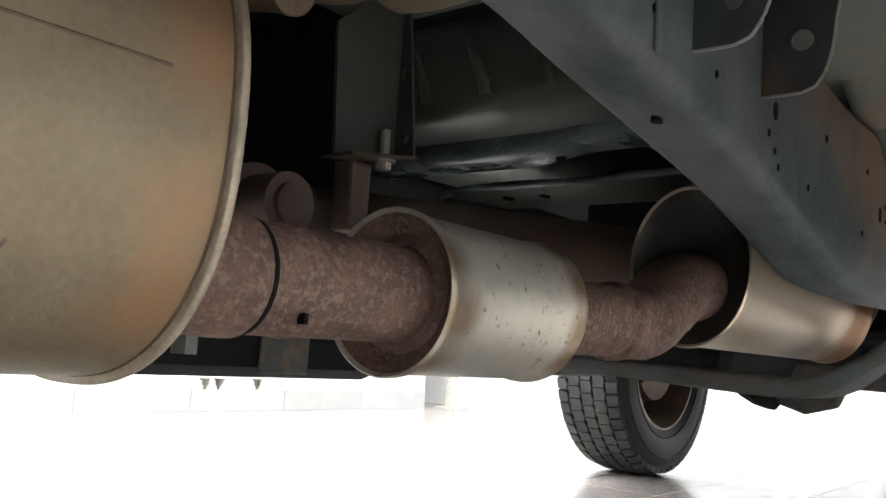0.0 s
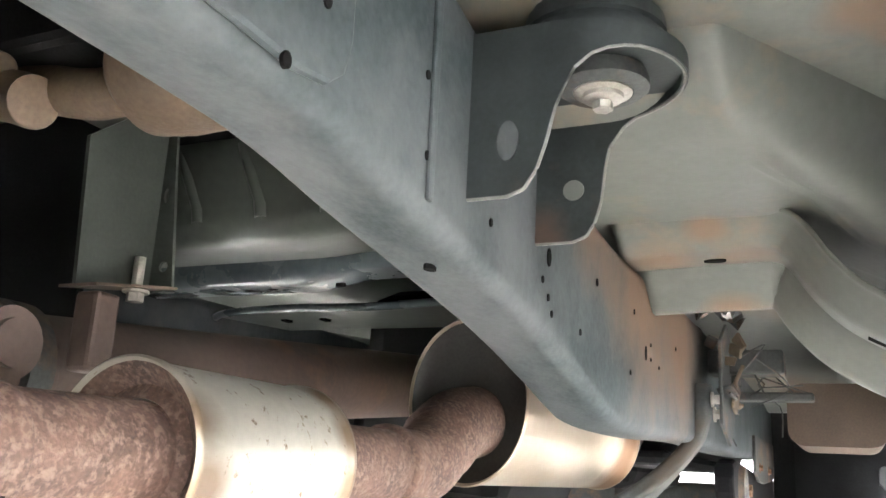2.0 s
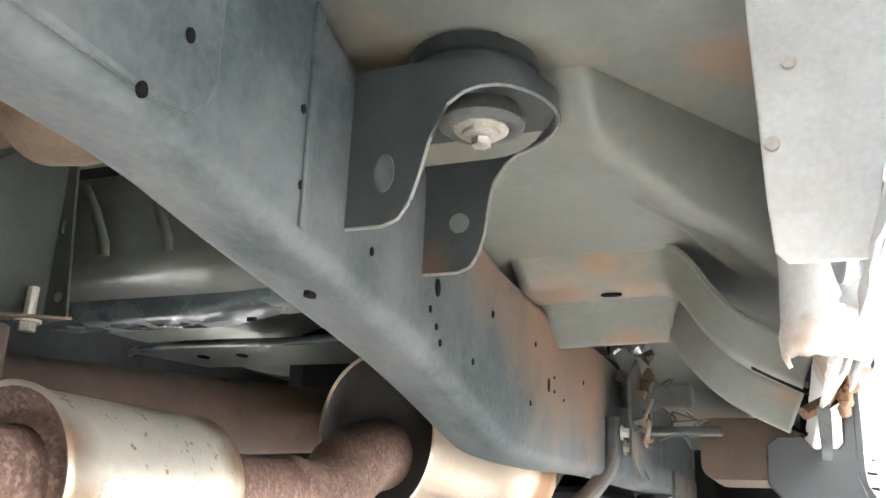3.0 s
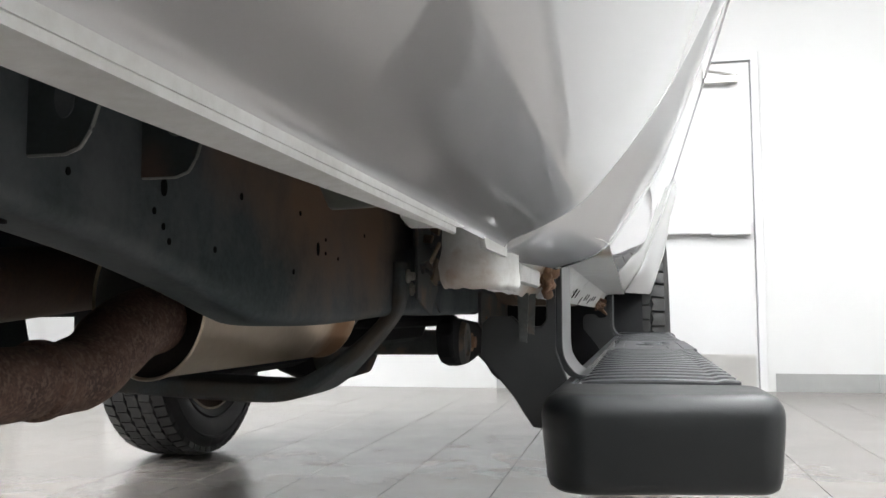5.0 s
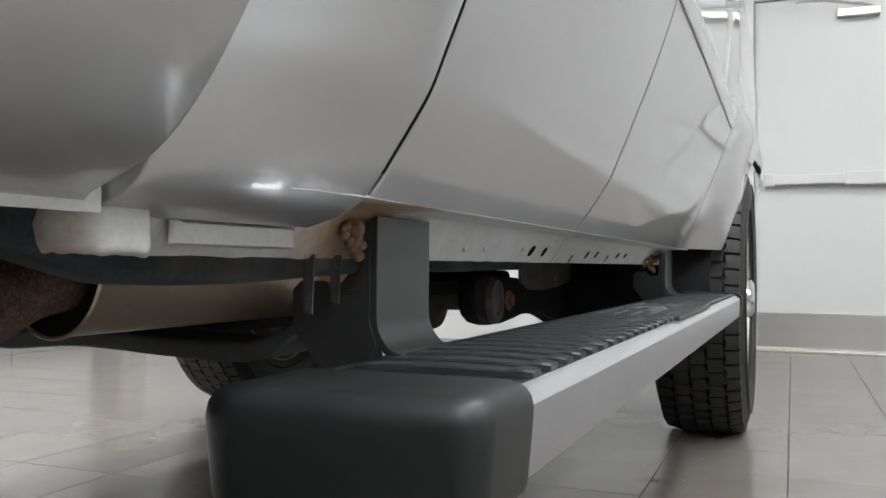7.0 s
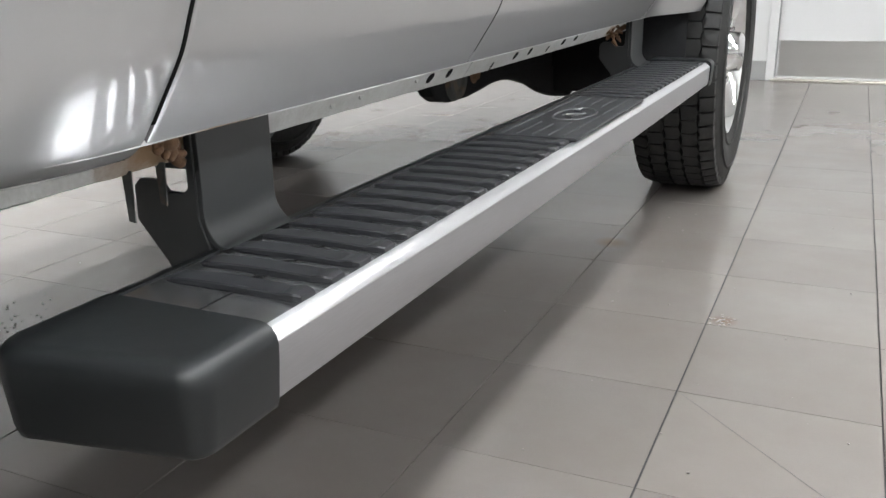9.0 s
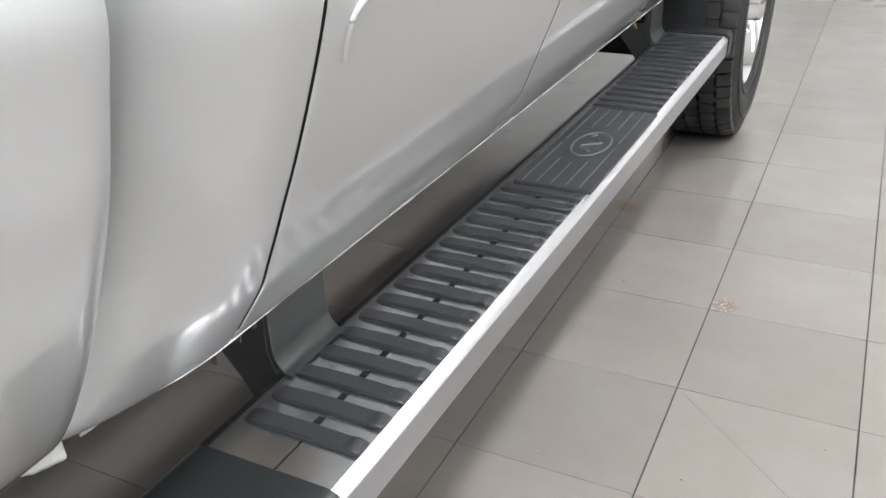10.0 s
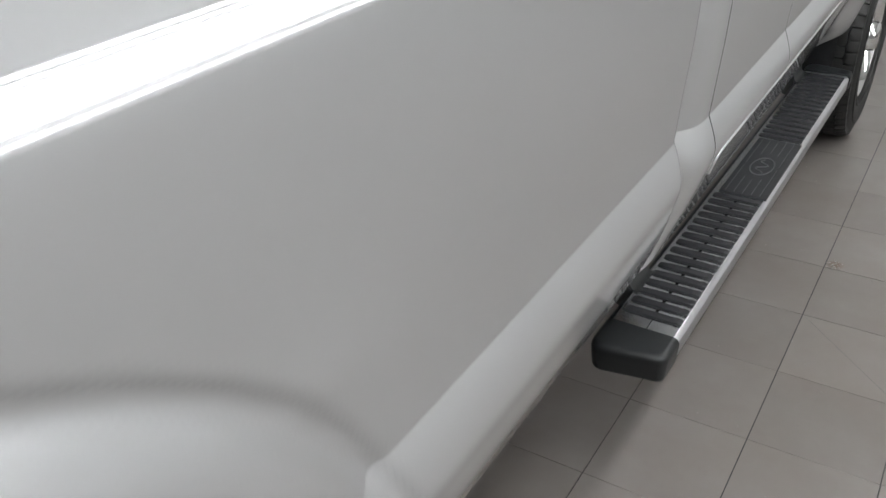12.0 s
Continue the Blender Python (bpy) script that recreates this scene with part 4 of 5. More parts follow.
plate(bm, [(x, y) for x, y, leg in run], 0.005, lambda u, v, w: Vector((u, v, TOP - 0.0015 - w)))
part("shelf", bm, BRACKET, mount)
for y, x, z, r, rz in ((MCY - MCR - 0.0055, -0.066, 0.646, 0.0075, 0.014), (MCY + MCR - 0.0008, -0.0625, 0.656, 0.0085, 0.0085)):
    bm = bmesh.new()
    lo = [Vector((u, y, v)) for u, v in disc((x, z), r, 18, 0, rz)]
    loft(bm, [lo, [p + Vector((0, 0.0012 if y < MCY else -0.0012, 0)) for p in lo]])
    part("punched_hole", bm, FRAME if rz > r else PAN, mount, "pale punched hole")
bm = bmesh.new()
lathe(bm, [(TOP + 0.0005, 0.0), (TOP + 0.0005, 0.049), (TOP + 0.003, 0.0525), (TOP + 0.009, 0.0525), (TOP + 0.0105, 0.0485), (TOP + 0.0135, 0.0485), (TOP + 0.015, 0.0515), (TOP + 0.0285, 0.0495), (TOP + 0.0288, 0.0)], (BX - 0.004, MCY - 0.01, 0), "z", 28)
part("rubber_puck", bm, BRACKET, mount, "black rubber body mount", smooth=40)
bm = bmesh.new()
lathe(bm, [(0.7205, 0.0), (0.7205, 0.030), (0.712, 0.0335), (0.708, 0.0330), (0.705, 0.029), (0.7045, 0.022), (0.708, 0.018), (0.708, 0.0)], (BX, MCY, 0), "z", 28)
part("lower_cushion", bm, GUNK, mount, smooth=40)
bm = bmesh.new()
lathe(bm, [(0.7075, 0.0), (0.7075, 0.021), (0.704, 0.021), (0.7025, 0.015), (0.6995, 0.0145), (0.6985, 0.011), (0.6980, 0.0)], (BX, MCY, 0), "z", 28)
part("washer", bm, GALV, mount, "pale stepped washer", smooth=30)
hexbolt("mount_bolt", (BX, MCY, 0.6995), 0.0075, 0.008, mount, washer=False)


# ---- exhaust ----
def can(name, x, z, y0, y1, r, material, label, pipe_r, end=None, narrow=1.0):
    squeeze = Matrix.Translation((x, 0, 0)) @ Matrix.Diagonal((narrow, 1, 1, 1)) @ Matrix.Translation((-x, 0, 0))
    bm = bmesh.new()
    rim = 0.0026 + 0.003 * r
    prof = [(y0 + 0.012, pipe_r), (y0 + 0.016, r * 0.75), (y0 + 0.004, r * 0.982), (y0, r + rim * 0.4), (y0 + 0.002, r + rim), (y0 + 0.007, r + rim * 0.9), (y0 + 0.010, r),
            (y1 - 0.010, r), (y1 - 0.007, r + rim * 0.9), (y1 - 0.002, r + rim), (y1, r + rim * 0.4), (y1 - 0.004, r * 0.982), (y1 - 0.012, r * 0.72), (y1 + 0.02, pipe_r)]
    lathe(bm, prof[2:12], (x, 0, z), "y", 64)
    bm.transform(squeeze)
    body = part(name, bm, material, truck, label, smooth=45)
    for pr in (prof[:3], prof[11:]):
        bm = bmesh.new()
        lathe(bm, pr, (x, 0, z), "y", 48)
        bm.transform(squeeze)
        part("end_cap", bm, end or RUSTY, body, "dark end cap", smooth=50)
    return body


EX = -0.29
MX, MZ, MRX, MRZ = -0.352, 0.503, 0.1375, 0.1370


def oval(y, k, e=2.4, n=80):
    out = []
    for i in range(n):
        c, q = math.cos(2 * math.pi * i / n), math.sin(2 * math.pi * i / n)
        out.append(Vector((MX + (MRX * k + 1e-4) * math.copysign(abs(c) ** (2 / e), c), y, MZ + (MRZ * k + 1e-4) * math.copysign(abs(q) ** (2 / e), q))))
    return out


muffler = part("muffler", loft(bmesh.new(), [oval(y, k) for y, k in ((-0.45, 0.0), (-0.45, 0.97), (-0.42, 1.0), (0.392, 1.0), (0.392, 0.9))]), MUFSTEEL, truck, "large tan-brown stained oval muffler with rolled rim", smooth=45)
part("rolled_rim", loft(bmesh.new(), [oval(y, k) for y, k in ((0.3925, 0.96), (0.3922, 1.030), (0.3932, 1.037), (0.3955, 1.038), (0.3975, 1.034), (0.3985, 1.010), (0.3980, 0.97), (0.3925, 0.96))], cap=False), RIMLIP, muffler, "pale scuffed rolled rim", smooth=60)
part("front_cap", loft(bmesh.new(), [oval(y, k) for y, k in ((0.393, 0.97), (0.388, 0.7), (0.388, 0.0))]), MUFSTEEL, muffler, smooth=40)
part("rim_groove", loft(bmesh.new(), [oval(y, k) for y, k in ((0.3903, 0.99), (0.3903, 1.0030), (0.3919, 1.0030), (0.3919, 0.99))], cap=False), SEAMDARK, muffler)
bm = bmesh.new()
seam = [(MX + MRX * (1 - abs((0.5205 - MZ) / MRZ) ** 2.4) ** (1 / 2.4) - 0.0002, 0.05 + 0.305 * i / 14, 0.5165 + 0.0035 * i / 14) for i in range(15)]
tube(bm, seam, 0.0011, 6)
part("seam", bm, SEAMDARK, muffler, "pressed seam line")

bm = bmesh.new()
tube(bm, [(EX, 0.36, 0.432), (EX, 0.47, 0.432), (EX, 0.612, 0.434)], 0.036, 40)
inlet = part("exhaust_pipe", bm, RUSTY, truck, "mottled rusty brown exhaust pipe", smooth=45)
bm = bmesh.new()
lathe(bm, [(0.40, 0.036), (0.402, 0.0388), (0.458, 0.0388), (0.4605, 0.0375), (0.4615, 0.0355)], (EX, 0, 0.432), "y", 44)
part("pipe_sleeve", bm, RUSTY, inlet, smooth=30)
bm = bmesh.new()
lathe(bm, [(0.4617, 0.0350), (0.4617, 0.0372), (0.4645, 0.0372), (0.4645, 0.035)], (EX, 0, 0.432), "y", 44)
part("joint_gap", bm, HOLE, inlet)
bm = bmesh.new()
lathe(bm, [(0.492, 0.0355), (0.4935, 0.0372), (0.498, 0.0378), (0.5025, 0.0372), (0.504, 0.0355)], (EX, 0, 0.433), "y", 44)
part("weld_bead", bm, RUSTY, inlet, smooth=60)
bm = bmesh.new()
box(bm, -0.2625, -0.2558, 0.4895, 0.4925, 0.4050, 0.4120)
part("slot", bm, HOLE, inlet)
bm = bmesh.new()
tube(bm, [(EX, 0.43, 0.3965), (EX, 0.43, 0.383)], 0.008, 6)
part("clamp_nut", bm, GUNK, inlet)
can("resonator", EX, 0.435, 0.597, 0.786, 0.0605, CANSTEEL, "pale round exhaust resonator with rusty freckles", 0.036)
bm = bmesh.new()
tube(bm, spline([(EX, 0.78, 0.436), (EX, 0.90, 0.436), (EX, 0.96, 0.437)], 4), 0.0365, 40)
mid = part("exhaust_pipe", bm, RUSTY, truck, "mottled rusty brown exhaust pipe", smooth=45)
bm = bmesh.new()
lathe(bm, [(0.938, 0.0360), (0.940, 0.0402), (0.944, 0.0415), (0.952, 0.0415), (0.956, 0.0402), (0.958, 0.036)], (EX, 0, 0.437), "y", 44)
part("weld_bead", bm, RUSTY, mid, smooth=60)
bm = bmesh.new()
tube(bm, spline([(EX, 0.952, 0.437), (EX, 1.00, 0.438), (EX - 0.003, 1.045, 0.448), (EX - 0.008, 1.09, 0.470), (EX - 0.012, 1.14, 0.489), (EX - 0.014, 1.20, 0.498)], 5), [0.0385] * 6 + [0.041] * 8 + [0.044] * 12, 40)
part("exhaust_elbow", bm, RUSTY, truck, "rusty S-shaped exhaust elbow", smooth=45)
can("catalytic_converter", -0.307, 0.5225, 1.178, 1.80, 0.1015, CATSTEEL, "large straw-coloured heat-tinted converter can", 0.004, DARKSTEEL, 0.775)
bm = bmesh.new()
tube(bm, spline([(EX, 1.79, 0.517), (EX, 1.9, 0.52), (EX - 0.02, 2.05, 0.56), (EX - 0.08, 2.3, 0.65)], 5), 0.042, 28)
part("exhaust_pipe", bm, RUSTY, truck, "rusty down pipe", smooth=45)
for y in (1.83, 1.86):
    bm = bmesh.new()
    lathe(bm, [(y - 0.006, 0.042), (y - 0.005, 0.052), (y + 0.005, 0.052), (y + 0.006, 0.042)], (EX, 0, 0.517), "y", 36)
    part("clamp_ring", bm, GUNK, truck, "dark clamp ring", smooth=30)
for name, path, radius in (("tail_pipe", [(-0.66, 0.60, 0.755), (-0.50, 0.60, 0.730), (-0.42, 0.60, 0.704), (-0.36, 0.60, 0.690), (-0.30, 0.60, 0.694)], 0.019),
                           ("hose_end", [(-0.62, 0.60, 0.735), (-0.50, 0.59, 0.708), (-0.43, 0.58, 0.690), (-0.404, 0.578, 0.681), (-0.397, 0.577, 0.679)], 0.020),
                           ("hose_nub", [(-0.49, 0.575, 0.724), (-0.455, 0.57, 0.716), (-0.43, 0.565, 0.706), (-0.422, 0.563, 0.702)], 0.013)):
    pts = spline(path, 6)
    bm = bmesh.new()
    tube(bm, pts, [radius] * (len(pts) - 3) + [radius * 0.96, radius * 0.8, radius * 0.35], 22)
    part(name, bm, TAN, truck, "dusty tan " + name.replace("_", " ") + " above the muffler", smooth=60)
bm = bmesh.new()
lathe(bm, [(-0.052, 0.0), (-0.048, 0.030), (-0.03, 0.046), (0.0, 0.049), (0.05, 0.047), (0.10, 0.042), (0.10, 0.0)], (-0.280, 0.60, 0.700), "x", 32)
part("heat_bulb", bm, TAN, truck, "rounded tan heat shield", smooth=50)

# drive shaft with universal joint
bm = bmesh.new()
tube(bm, [(-0.52, 0.70, 0.50), (-0.52, 1.62, 0.585)], 0.050, 36)
shaft = part("drive_shaft", bm, SHAFT, truck, "brown rusty drive shaft", smooth=45)
bm = bmesh.new()
tube(bm, [(-0.52, 0.60, 0.492), (-0.52, 0.64, 0.496), (-0.52, 0.70, 0.50)], [0.030, 0.048, 0.050], 24)
part("yoke", bm, SHAFT, shaft, smooth=50)
for dx, w, r in ((-0.045, 0.02, 0.034), (0.045, 0.02, 0.038), (0.085, 0.022, 0.027), (0.108, 0.005, 0.018)):
    bm = bmesh.new()
    tube(bm, [(-0.52 + dx - w, 0.605, 0.508), (-0.52 + dx + w, 0.605, 0.508)], r, 24)
    part("joint_cap", bm, SHAFT, shaft, smooth=40)
bm = bmesh.new()
lathe(bm, [(0.665, 0.0), (0.666, 0.058), (0.69, 0.058), (0.692, 0.0)], (-0.52, 0, 0.499), "y", 36)
part("collar", bm, GUNK, shaft, smooth=40)

# exhaust hanger on its channel
hanger = part("hanger_channel", plate(bmesh.new(), [(0.669, 0.564), (0.660, 0.690), (0.70, 0.722), (0.748, 0.728), (0.748, 0.580)], 0.004, lambda u, v, w: Vector((-0.432 - w, u, v))), PANLEG, truck, "grey-green folded hanger channel")
bm = bmesh.new()
plate(bm, [(-0.434, 0.574), (-0.4065, 0.578), (-0.421, 0.70), (-0.424, 0.735), (-0.434, 0.735)], 0.003, lambda u, v, w: Vector((u, 0.749 + w, v)), [disc((-0.4265, 0.665), 0.003, 12, 0, 0.007), disc((-0.419, 0.598), 0.005, 12)])
part("side_flange", bm, PANLEG, hanger)
bm = bmesh.new()
plate(bm, [(-0.445, 0.664), (-0.404, 0.664), (-0.404, 0.754), (-0.445, 0.754)], 0.0025, lambda u, v, w: Vector((u, v, 0.5625 + 0.165 * (v - 0.664) + w)))
part("bottom_flange", bm, BROWN, hanger, "dusty brown bottom flange")
bm = bmesh.new()
box(bm, -0.50, -0.30, 0.64, 0.77, 0.73, 0.745)
part("upper_arm", bm, PANLEG, hanger, bevel=0.003)
bm = bmesh.new()
box(bm, -0.446, -0.420, 0.682, 0.708, 0.4975, 0.5635)
part("rubber_block", bm, SHAFT, hanger, "rusty hanger block", bevel=0.004)
hexbolt("hanger_nut", (-0.420, 0.722, 0.5710), 0.0075, 0.010, hanger, material=GALV)
bm = bmesh.new()
tube(bm, [(-0.420, 0.722, 0.572), (-0.420, 0.722, 0.600)], 0.0048, 10)
part("stud", bm, GALV, hanger)

# fuel tank and side parts, blackened for the shade they hang in
tank = part("fuel_tank", box(bmesh.new(), -1.12, -0.72, -0.3, 1.13, 0.342, 0.60), DARK, truck, "grimy fuel tank, blackened for shade", bevel=0.05)
for y in (0.78, 0.80, 0.86):
    hexbolt("strap_bolt", (-0.74, y, 0.3415), 0.005, 0.009, tank, shank=0.005)
bm = bmesh.new()
box(bm, -0.7195, -0.714, 0.84, 0.92, 0.35, 0.50)
part("tank_strap", bm, GUNK, tank, "grey-green tank strap", bevel=0.002)
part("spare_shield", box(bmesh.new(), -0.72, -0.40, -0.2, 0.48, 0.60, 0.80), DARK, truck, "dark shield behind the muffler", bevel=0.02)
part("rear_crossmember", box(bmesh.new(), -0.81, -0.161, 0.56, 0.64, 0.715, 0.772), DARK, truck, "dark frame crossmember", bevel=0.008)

# transmission crossmember: a bent flat bar
bm = bmesh.new()
path = spline([(-0.083, 0, 0.590), (-0.084, 0, 0.555), (-0.094, 0, 0.512), (-0.118, 0, 0.478), (-0.160, 0, 0.436), (-0.205, 0, 0.400), (-0.245, 0, 0.380), (-0.30, 0, 0.373), (-0.44, 0, 0.378), (-0.62, 0, 0.386), (-0.80, 0, 0.376), (-0.86, 0, 0.42), (-0.885, 0, 0.50)], 6)
rings = []
for i, p in enumerate(path):
    d = path[min(i + 1, len(path) - 1)] - path[max(i - 1, 0)]
    nrm = Vector((-d.z, 0, d.x)).normalized()
    wide = 0.022 + 0.055 * smooth(0.10, 0.24, -p.x)
    th = 0.012 + 0.004 * smooth(0.12, 0.3, -p.x)
    rings.append([p + Vector((0, 1.60 + u, 0)) + nrm * v for u, v in rounded(wide, th, 0.009, 4)])
loft(bm, rings)
xm = part("transmission_crossmember", bm, XBAR, truck, "dark grey-green bent transmission crossmember", smooth=45)
for y, z in ((1.588, 0.566), (1.612, 0.545)):
    hexbolt("crossmember_bolt", (-0.070, y, z), 0.008, 0.012, xm, axis=(1, 0, 0))

# gearbox, engine and front axle; the boxes' black includes the underbody shade
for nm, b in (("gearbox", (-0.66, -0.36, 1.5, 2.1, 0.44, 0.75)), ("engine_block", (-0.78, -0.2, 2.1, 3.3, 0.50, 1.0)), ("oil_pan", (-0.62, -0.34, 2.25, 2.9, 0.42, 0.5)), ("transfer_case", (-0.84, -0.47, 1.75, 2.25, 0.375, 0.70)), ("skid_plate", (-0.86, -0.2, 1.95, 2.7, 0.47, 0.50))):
    part(nm, box(bmesh.new(), *b), DARK, truck, "shade-black grimy " + nm.replace("_", " "), bevel=0.05)
bm = bmesh.new()
tube(bm, [(-1.15, 3.25, 0.40), (0.17, 3.25, 0.40)], 0.045, 20)
axle = part("front_axle", bm, GUNK, truck, "grimy front axle tube", smooth=45)
bm = bmesh.new()
lathe(bm, [(-0.13, 0.05), (-0.10, 0.11), (0.0, 0.14), (0.10, 0.11), (0.13, 0.05)], (-0.75, 3.25, 0.40), "x", 28)
part("differential", bm, GUNK, axle, smooth=50)
LOWER = [(2.128, 0.455), (2.132, 0.425), (2.150, 0.402), (2.185, 0.386), (2.24, 0.377), (2.34, 0.3755), (2.42, 0.381), (2.50, 0.389), (2.58, 0.389), (2.68, 0.379), (2.82, 0.349), (2.93, 0.312), (3.05, 0.285), (3.19, 0.268)]
for s in (1, -1):
    xa = MID + s * 0.36
    bm = bmesh.new()
    plate(bm, LOWER + [(3.27, 0.30), (3.31, 0.34), (3.30, 0.44), (3.10, 0.47), (2.70, 0.47), (2.40, 0.485), (2.20, 0.495), (2.145, 0.485)], 0.040, lambda u, v, w: Vector((xa - 0.020 + w, u, v)))
    arm = part("radius_arm", bm, DARK, truck, "dark grimy deep radius arm", bevel=0.009)
    bm = bmesh.new()
    lathe(bm, [(0.026, 0.0), (0.026, 0.030), (0.032, 0.034), (0.032, 0.048), (0.020, 0.054)] if s > 0 else [(-0.020, 0.054), (-0.032, 0.048), (-0.032, 0.034), (-0.026, 0.030), (-0.026, 0.0)], (xa, 2.26, 0.432), "x", 28)
    part("bushing", bm, GUNK, arm, "grimy round pivot bushing", smooth=40)
    hexbolt("pivot_bolt", (xa + s * 0.0205, 2.372, 0.430), 0.016, 0.012, arm, axis=(s, 0, 0), material=RUSTSTAIN)
    bm = bmesh.new()
    plate(bm, [(2.42, 0.56), (2.42, 0.475), (2.50, 0.452), (2.62, 0.448), (2.80, 0.455), (2.95, 0.47), (2.95, 0.56)], 0.008, lambda u, v, w: Vector((xa + s * 0.030 + w, u, v)))
    hang = part("rail_bracket", bm, GUNK, truck, "grimy bracket under the frame rail", bevel=0.002)
    for y, z in ((2.50, 0.485), (2.74, 0.482)):
        hexbolt("bracket_bolt", (xa + s * 0.030 + (0.0085 if s > 0 else -0.0005), y, z), 0.008, 0.008, hang, axis=(s, 0, 0), material=RUSTSTAIN)
# rusty body bracket, foil and wires behind the rail's end
bm = bmesh.new()
plate(bm, [(1.60, 0.53), (1.60, 0.66), (1.68, 0.70), (1.74, 0.67), (1.72, 0.60), (1.76, 0.55), (1.70, 0.50)], 0.005, lambda u, v, w: Vector((-0.06 + w, u, v)))
rb = part("body_bracket", bm, GUNK, truck, "grimy torn body bracket", bevel=0.001)
part("bracket_arm", box(bmesh.new(), -0.06, 0.07, 1.80, 1.84, 0.585, 0.60), GUNK, rb, bevel=0.004)
for k in range(12):
    c = Vector((-0.075 + random.uniform(0, 0.04), 1.62 + random.uniform(0, 0.12), 0.56 + random.uniform(0, 0.12)))
    bm = bmesh.new()
    s1 = random.uniform(0.008, 0.022)
    box(bm, -s1, s1, -s1 * 0.7, s1 * 0.7, -0.003, 0.003, Matrix.Translation(c) @ pose(0, 0, 0, random.uniform(0, 180), random.uniform(0, 180), random.uniform(0, 180)))
    part("crumpled_tab", bm, TAN if k % 2 else GUNK, rb, bevel=0.002)
part("canister", loft(bmesh.new(), [[Vector((0.100 + u, y, 0.58 + v)) for u, v in rounded(0.088, 0.060, 0.03, 5)] for y in (2.02, 2.34)]), BROWN, truck, "dusty brown canister", smooth=40)
part("bracket_arm", box(bmesh.new(), -0.09, 0.03, 1.70, 1.76, 0.62, 0.66), GUNK, rb, bevel=0.004)
for k in range(9):
    bm = bmesh.new()
    c = Vector((-0.05 + random.uniform(0, 0.06), 1.72 + random.uniform(-0.05, 0.12), 0.60 + random.uniform(-0.06, 0.05)))
    tube(bm, spline([c, c + Vector((random.uniform(-0.03, 0.05), random.uniform(-0.03, 0.05), random.uniform(-0.05, 0.02))), c + Vector((random.uniform(-0.02, 0.08), random.uniform(-0.03, 0.08), random.uniform(-0.08, 0.0)))], 4), 0.0014, 6)
    part("loose_wire", bm, GUNK, truck, "thin dirty wire")
bm = bmesh.new()
vs = {}
for i in range(9):
    for j in range(7):
        vs[i, j] = bm.verts.new((-0.10 + 0.012 * j + 0.006 * noise.noise((i, j, 1)), 1.48 + 0.028 * i, 0.715 + 0.012 * math.sin(j) + 0.022 * noise.noise((i * 0.9, j * 0.9, 5))))
for i in range(8):
    for j in range(6):
        bm.faces.new((vs[i, j], vs[i + 1, j], vs[i + 1, j + 1], vs[i, j + 1]))
part("foil_shield", bm, CHROME, truck, "crumpled bright foil heat shield", solid=0.0015)
part("splash_shield", box(bmesh.new(), -0.09, 0.16, 2.93, 2.95, 0.39, 0.81), DARK, truck, "dark inner splash shield", bevel=0.004)
bm = bmesh.new()
rings = []
for x in (-0.02, 0.33):
    rings.append([Vector((x, FWY + 0.50 * math.cos(radians(a)), WZ + 0.50 * math.sin(radians(a)))) for a in range(-8, 189, 7)])
loft(bm, rings, cap=False, closed=False)
part("wheel_liner", bm, DARK, truck, "black inner wheel liner", smooth=60, solid=0.005)


# ---- running board ----
board = part("running_board", loft(bmesh.new(), [[Vector((x, y, z)) for x, z in ((0.2385, 0.438), (0.2420, 0.4405), (0.3790, 0.4417), (0.3800, 0.4410), (0.3895, 0.4345), (0.3912, 0.4325), (0.3918, 0.4295), (0.3905, 0.3970), (0.3885, 0.3905), (0.3845, 0.3885), (0.244, 0.3915), (0.2385, 0.396))] for y in (0.840, 2.628)]), ALU, truck, "brushed aluminium running board", smooth=25)
# bevel strip in the lighter metal, painting the edge highlight
bm = bmesh.new()
loft(bm, [[Vector((x, y, z)) for x, z in ((0.3790, 0.4424), (0.3805, 0.4422), (0.3902, 0.4352), (0.3919, 0.4330), (0.3915, 0.4320), (0.3790, 0.4400))] for y in (0.845, 2.622)])
part("bevelled_edge", bm, BEVEL, board, "bevelled outer edge, highlight in its colour", smooth=40)
bm = bmesh.new()
box(bm, 0.2392, 0.2460, 0.842, 2.608, 0.4412, 0.4436)
part("black_rail", bm, PLASTIC, board, "glossy black inner rail")
bm = bmesh.new()
box(bm, 0.2468, 0.3800, 0.8525, 2.5995, 0.4415, 0.4424)
part("tread_plate", bm, POLISHED, board, "polished aluminium top plate")
bm = bmesh.new()
box(bm, 0.3200, 0.3216, 0.853, 2.599, 0.4418, 0.4427)
part("groove", bm, HOLE, board, "thin dark groove")


